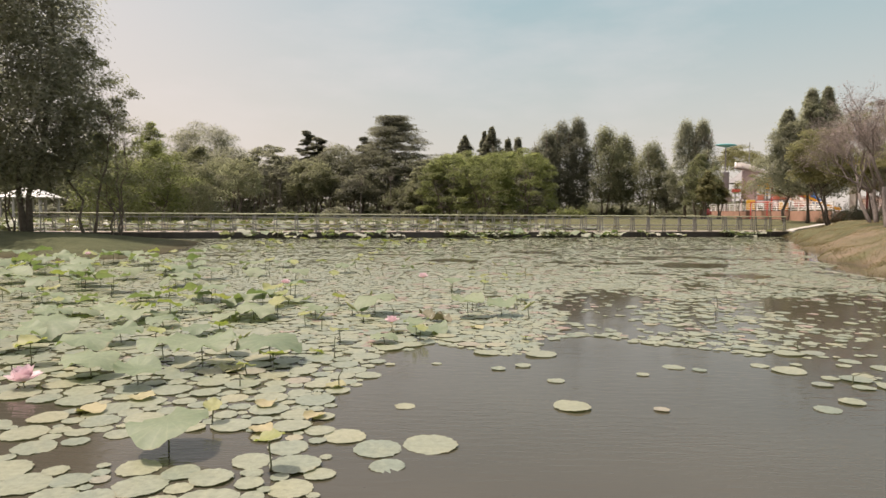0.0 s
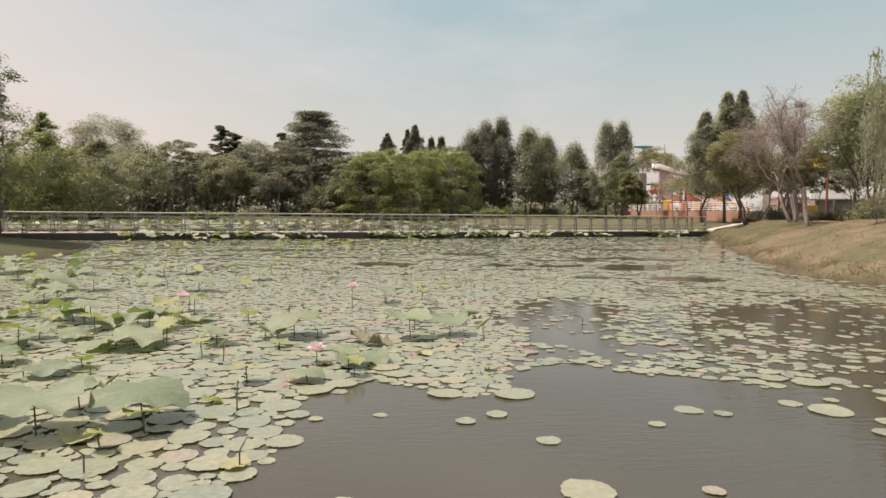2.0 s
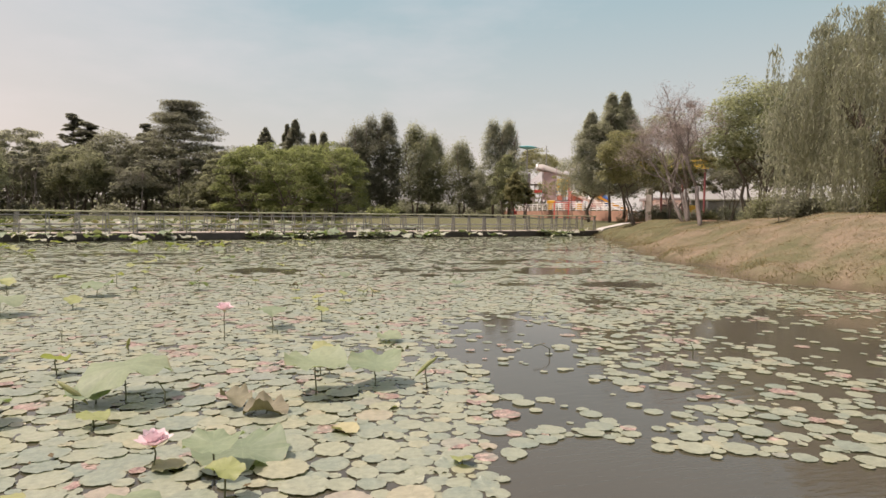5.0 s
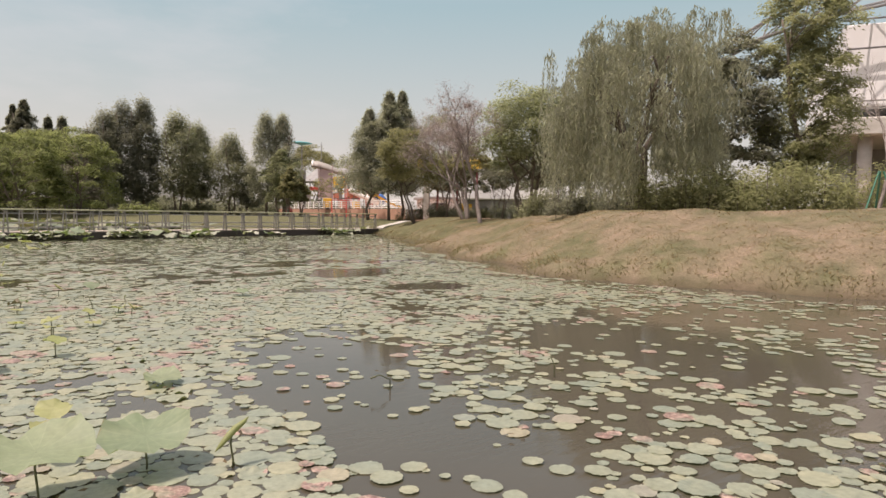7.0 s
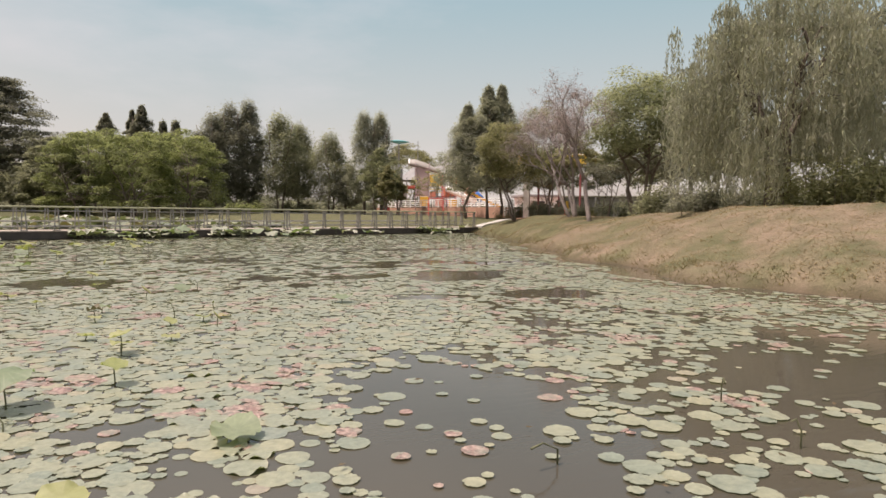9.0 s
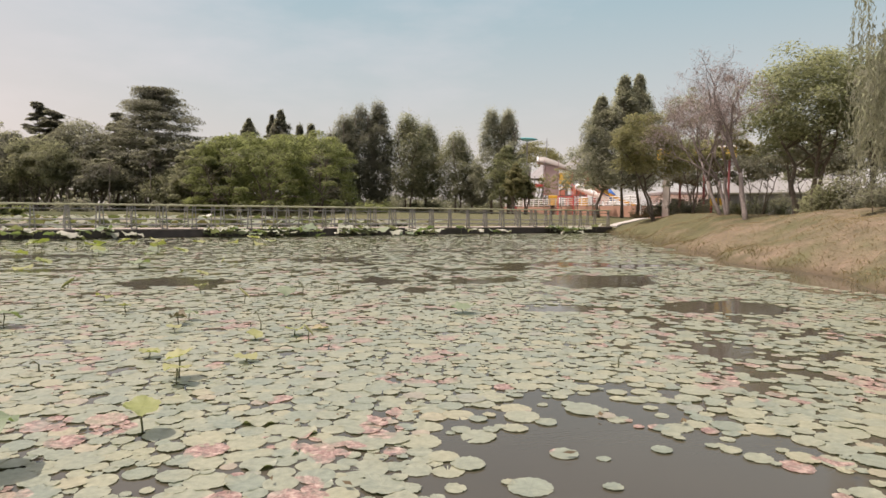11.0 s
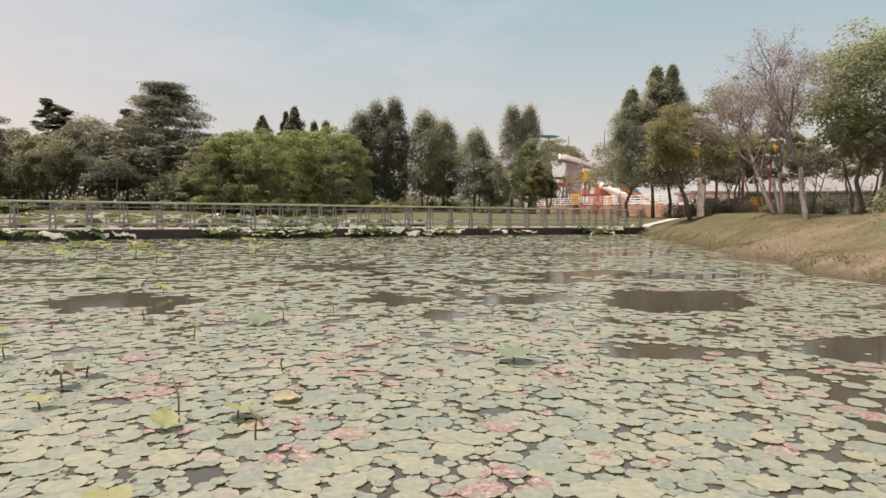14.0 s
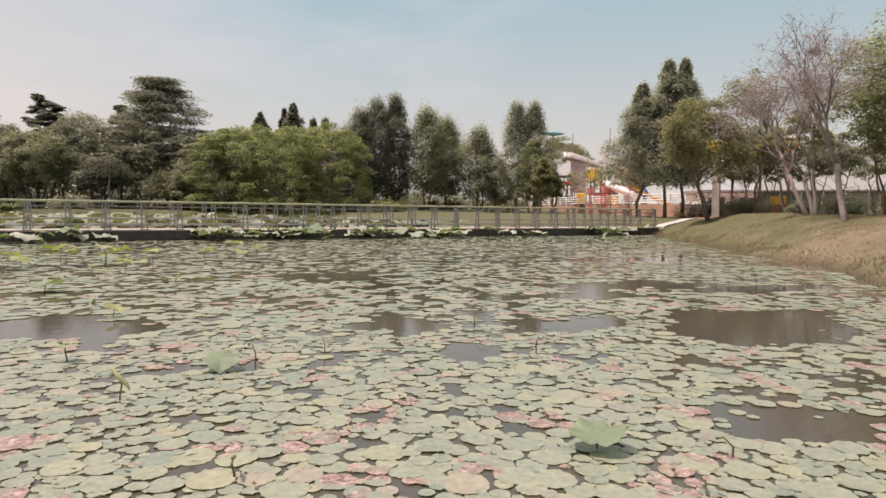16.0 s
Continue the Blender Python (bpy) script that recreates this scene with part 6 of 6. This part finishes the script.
CURLED = [lotus_leaf_mesh(s, M_DRY, 0.10, 0.16, fo) for s, fo in ((21, 0.5), (22, 0.35), (23, 0.6))]
for i, (x, y, r) in enumerate([(-2.2, 6.76, 0.14), (-2.66, 5.69, 0.11), (-1.03, 5.19, 0.09), (-1.37, 4.85, 0.1), (-1.01, 6.12, 0.10), (-1.51, 5.51, 0.1), (-2.9, 5.3, 0.12), (-0.62, 8.9, 0.10), (0.5, 9.3, 0.10), (2.3, 17.2, 0.09)]):
    dry = tagged(part("curled_leaf", CURLED[i % 3]), "yellowed floating leaf with its dry edges curled up", "lotus leaf", "curled leaves among the pads")
    dry.matrix_world = pose(x, y, 0.02, 0, 0, 71 * i) @ Matrix.Diagonal((r, r, 0.7 * r, 1))

U_ = lot_rng.uniform
for x, y in ((-2.0, 29.5), (-1.3, 30.7), (1.5, 31.1), (0.5, 28.7), (2.1, 31.0), (-0.7, 30.3), (-3.2, 30.2)):
    for k in range(2):
        lotus(x + U_(-0.5, 0.5), y + U_(-0.4, 0.4), U_(0.18, 0.27), U_(0.25, 0.5), "y")

scatter_lotus(52, lambda: (U_(-8.0, -1.0), U_(4.2, 12.8)), "ggggyyyt", (0.17, 0.30), (0.08, 0.24), 0.3)
scatter_lotus(40, lambda: (U_(-10.5, -2.0), U_(11.0, 20.0)), "ggggyy", (0.22, 0.36), (0.12, 0.32))
scatter_lotus(46, lambda: (U_(-14.5, -7.0), U_(13.0, 22.5)), "gggggy", (0.26, 0.42), (0.2, 0.42))
scatter_lotus(26, lambda: (U_(-8.0, 2.0), U_(15.0, 33.0)), "yyyggt", (0.16, 0.26), (0.05, 0.2))


def lotus_belt(spots, meshes, mat, label):
    """Many raised leaves with their stalks, too far off to pick singly, as one piece."""
    V, F, U, base = [], [], [], 0
    for x, y, r, h in spots:
        me = lot_rng.choice(meshes)
        m = pose(x, y, h, lot_rng.uniform(3, 18), 0, lot_rng.uniform(0, 360)) @ Matrix.Diagonal((r, r, r, 1))
        V += [tuple(m @ q.co) for q in me.vertices]
        F += [tuple(base + k for k in p.vertices) for p in me.polygons]
        n = len(me.vertices)
        ring = [(q.co.x, q.co.y) for q in me.vertices]
        U += ring
        base += n
        for a, b in ((-0.3, 0.008), (h, 0.006)):
            V += [(x + b * math.cos(w), y + b * math.sin(w), a) for w in (0, 2.1, 4.2)]
            U += [(0, 0)] * 3
        F += [(base + k, base + (k + 1) % 3, base + 3 + (k + 1) % 3, base + 3 + k) for k in range(3)]
        base += 6
    tagged(part("lotus_belt", mesh_data("lotus_belt", V, F, mat, U, True)), label, "lotus", "", "stuff")


lotus_belt([(x, y, U_(0.15, 0.26), U_(0.08, 0.26)) for x, y in [(U_(-12.0, -1.0), U_(25.0, 37.0)) for i in range(20)] if pond_distance(np.array([x]), np.array([y]))[0] < -0.3], YOUNG, M_YOUNG, "yellow-green young lotus leaves scattered before the footbridge")
spots = []
for s0, s1, n in ((11, 22, 34), (25, 37, 62), (45.5, 49.5, 18), (38.5, 39.5, 3), (41, 42, 3)):
    for i in range(n):
        p = BA + BDIR * U_(s0, s1) + Vector((BDIR.y, -BDIR.x, 0)) * U_(0.2, 1.4)
        spots.append((p.x, p.y, U_(0.24, 0.42), U_(0.15, 0.5)))
lotus_belt(spots[::3] + spots[1::3], PALE, M_PALE_LEAF, "pale grey-green lotus leaves along the footbridge")
lotus_belt(spots[2::3], BIG, M_LOTUS, "green lotus leaves along the footbridge")


def flower(x, y, h, size, tint=M_PETAL):
    root = thing("lotus_flower", x, y, 0, "open pink lotus flower on a tall stalk", "flower", "lotus flowers", rz=lot_rng.uniform(0, 360))
    part("stem", stem_shape, root).scale = (1, 1, h)
    part("seed_head", Shape().lathe([(0.005, h), (0.02, h + 0.01), (0.03, h + 0.04), (0.028, h + 0.045)], 10).mesh("seed_head", M_POD, True), root, "yellow seed head")
    v, f = [], []
    for i in range(6):
        k = i / 5
        wd = 0.42 * math.sin(math.pi * (0.12 + 0.86 * k)) ** 0.8
        for j in (-1, -0.5, 0, 0.5, 1):
            v.append((k, wd * j, 0.45 * k ** 1.6 + 0.35 * wd * j * j))
    for i in range(5):
        for j in range(4):
            f.append((5 * i + j, 5 * i + j + 1, 5 * i + j + 6, 5 * i + j + 5))
    me = mesh_data("petal", v, f, tint, None, True)
    for ring, (n, up, s) in enumerate(((6, 52, 0.75), (7, 28, 0.95), (8, 4, 1.0))):
        for i in range(n):
            o = part("petal", me, root)
            o.matrix_local = pose(0, 0, h + 0.01, 0, 0, 360 * i / n + 23 * ring) @ pose(0, 0, 0, 0, -up + lot_rng.uniform(-7, 7), 0) @ Matrix.Diagonal((size * s, size * s, size * s, 1))


for x, y, h, s in ((-0.39, 12.9, 0.36, 0.12), (-0.70, 8.92, 0.14, 0.11), (-3.03, 12.5, 0.26, 0.11), (-3.9, 6.0, 0.06, 0.16), (-9.6, 17.6, 0.45, 0.10)):
    flower(x, y, h, s)

# ---- lotus beds beyond the footbridge ----
bed_rng = np.random.default_rng(77)
bx = bed_rng.uniform(-44, 14, 14000)
by = bed_rng.uniform(39, 70, 14000)
ok = (pond_distance(bx, by) < -0.4) & (by > BA.y + (bx - BA.x) * 0.25 + 2.6)
bx, by = bx[ok][:6500], by[ok][:6500]
nb_ = len(bx)
bz = bed_rng.uniform(0.15, 0.75, nb_)
br = bed_rng.uniform(0.22, 0.40, nb_)
w = np.arange(9) * 2 * math.pi / 9
tl = bed_rng.normal(0, 0.28, (nb_, 2))
ring = np.stack([bx[:, None] + br[:, None] * np.cos(w), by[:, None] + br[:, None] * np.sin(w), bz[:, None] + br[:, None] * (tl[:, :1] * np.cos(w) + tl[:, 1:] * np.sin(w) + 0.10 * np.sin(3 * w + bx[:, None]))], 2)
vv = np.concatenate([np.stack([bx, by, bz - 0.02], 1)[:, None, :], ring], 1).reshape(-1, 3)
uu = np.tile(np.vstack([[(0, 0)], np.c_[np.cos(w), np.sin(w)]]), (nb_, 1))
j = np.arange(9)
ff = np.stack([np.zeros(9, int), 1 + j, 1 + (j + 1) % 9], 1)
ff = (ff[None] + 10 * np.arange(nb_)[:, None, None]).reshape(-1, 3)
tagged(part("lotus_bed", mesh_data("lotus_bed", vv, ff, M_BED, uu)), "dense bed of raised lotus leaves beyond the footbridge", "lotus bed", "", "stuff")

# ---- grass on the banks ----
g_rng = np.random.default_rng(8)
gx_ = g_rng.uniform(11, 30, 240000)
gy_ = g_rng.uniform(6, 50, 240000)
gd = pond_distance(gx_, gy_)
keep = (gd > 0.1) & (gd < 7.0) & (g_rng.uniform(0, 1, 240000) < np.clip(1.5 - gd / 5.5, 0.15, 1))
gx_, gy_ = gx_[keep][:60000], gy_[keep][:60000]
gz_ = ground_z(gx_, gy_)
n = len(gx_)
hgt = g_rng.uniform(0.010, 0.028, n) * (1 + 0.8 * (pond_distance(gx_, gy_) < 0.6))
az = g_rng.uniform(0, 6.28, n)
ln = g_rng.normal(0, 0.075, (n, 2))
wd = g_rng.uniform(0.008, 0.02, n)
v = np.stack([np.c_[gx_ - wd * np.cos(az), gy_ - wd * np.sin(az), gz_ - 0.01], np.c_[gx_ + wd * np.cos(az), gy_ + wd * np.sin(az), gz_ - 0.01], np.c_[gx_ + ln[:, 0], gy_ + ln[:, 1], gz_ + hgt]], 1).reshape(-1, 3)
tagged(part("grass", mesh_data("grass", v, np.arange(3 * n).reshape(n, 3), M_GRASS)), "short dry grass tufts on the pond bank", "grass", "", "stuff")

# ---- withered scraps among the pads ----
s_rng = np.random.default_rng(15)
pick = px[s_rng.integers(0, len(px), 2600)]
pick = pick[(pick[:, 1] < 26) & (pick[:, 1] > 8)]
m_ = len(pick)
sp_ = np.c_[pick[:, 0] + s_rng.normal(0, 0.1, m_), pick[:, 1] + s_rng.normal(0, 0.1, m_), np.full(m_, 0.035) + s_rng.uniform(0, 0.02, m_)]
sv, sf = leaf_cloud(s_rng, sp_, 0.06, 0.5, 0.0, 0.6)
sv[:, 2] = 0.03 + 0.3 * (sv[:, 2] - 0.03)
tagged(part("leaf_litter", mesh_data("leaf_litter", sv, sf, M_LITTER)), "small brown withered scraps lying on the pads", "leaf litter", "", "stuff")
dead = np.random.default_rng(16)
for i in range(46):
    x, y = dead.uniform(-6, 5), dead.uniform(5, 24)
    if pond_distance(np.array([x]), np.array([y]))[0] > -0.5 or in_poly(x, y, OPEN_NEAR) or abs(x - 0.12 * y) < 0.5 and y < 15.5:
        continue
    hh = dead.uniform(0.08, 0.26)
    w = dead.uniform(0, 6.28)
    bend = dead.uniform(0.02, 0.12)
    st = thing("dead_stalk", x, y, 0, "thin brown bent lotus stalk standing in the water", "stalk", "dead lotus stalks")
    part("stalk", Shape().tube([(0, 0, -0.3), (0, 0, hh * 0.6), (bend * math.cos(w), bend * math.sin(w), hh), (1.8 * bend * math.cos(w), 1.8 * bend * math.sin(w), hh * 0.9)], [0.007, 0.006, 0.005, 0.008], 5).mesh("stalk", M_STEM, True), st)

# ---- coarse fringe at the water's edge ----
e_rng = np.random.default_rng(19)
ex_ = e_rng.uniform(10.5, 27, 160000)
ey_ = e_rng.uniform(5, 49, 160000)
ed_ = pond_distance(ex_, ey_) + 0.35 * np.sin(ex_ * 0.9 + ey_ * 0.55) + 0.2 * np.sin(ex_ * 2.1 - ey_ * 1.7)
clump = np.sin(ex_ * 3.1 + ey_ * 2.3) + np.sin(ey_ * 5.3 - ex_ * 1.7) + e_rng.normal(0, 0.6, 160000)
ek = (ed_ > 0.0) & (ed_ < 0.75) & (clump > 0.1)
ex_, ey_ = ex_[ek][:6500], ey_[ek][:6500]
n = len(ex_)
ez_ = ground_z(ex_, ey_)
eh = e_rng.uniform(0.03, 0.09, n)
ea = e_rng.uniform(0, 6.28, n)
el = e_rng.normal(0, 0.06, (n, 2))
ew = e_rng.uniform(0.008, 0.018, n)
v = np.stack([np.c_[ex_ - ew * np.cos(ea), ey_ - ew * np.sin(ea), ez_ - 0.01], np.c_[ex_ + ew * np.cos(ea), ey_ + ew * np.sin(ea), ez_ - 0.01], np.c_[ex_ + el[:, 0], ey_ + el[:, 1], ez_ + eh]], 1).reshape(-1, 3)
tagged(part("reed_grass", mesh_data("reed_grass", v, np.arange(3 * n).reshape(n, 3), M_REED)), "coarse dull green grass along the waterline", "grass", "", "stuff")
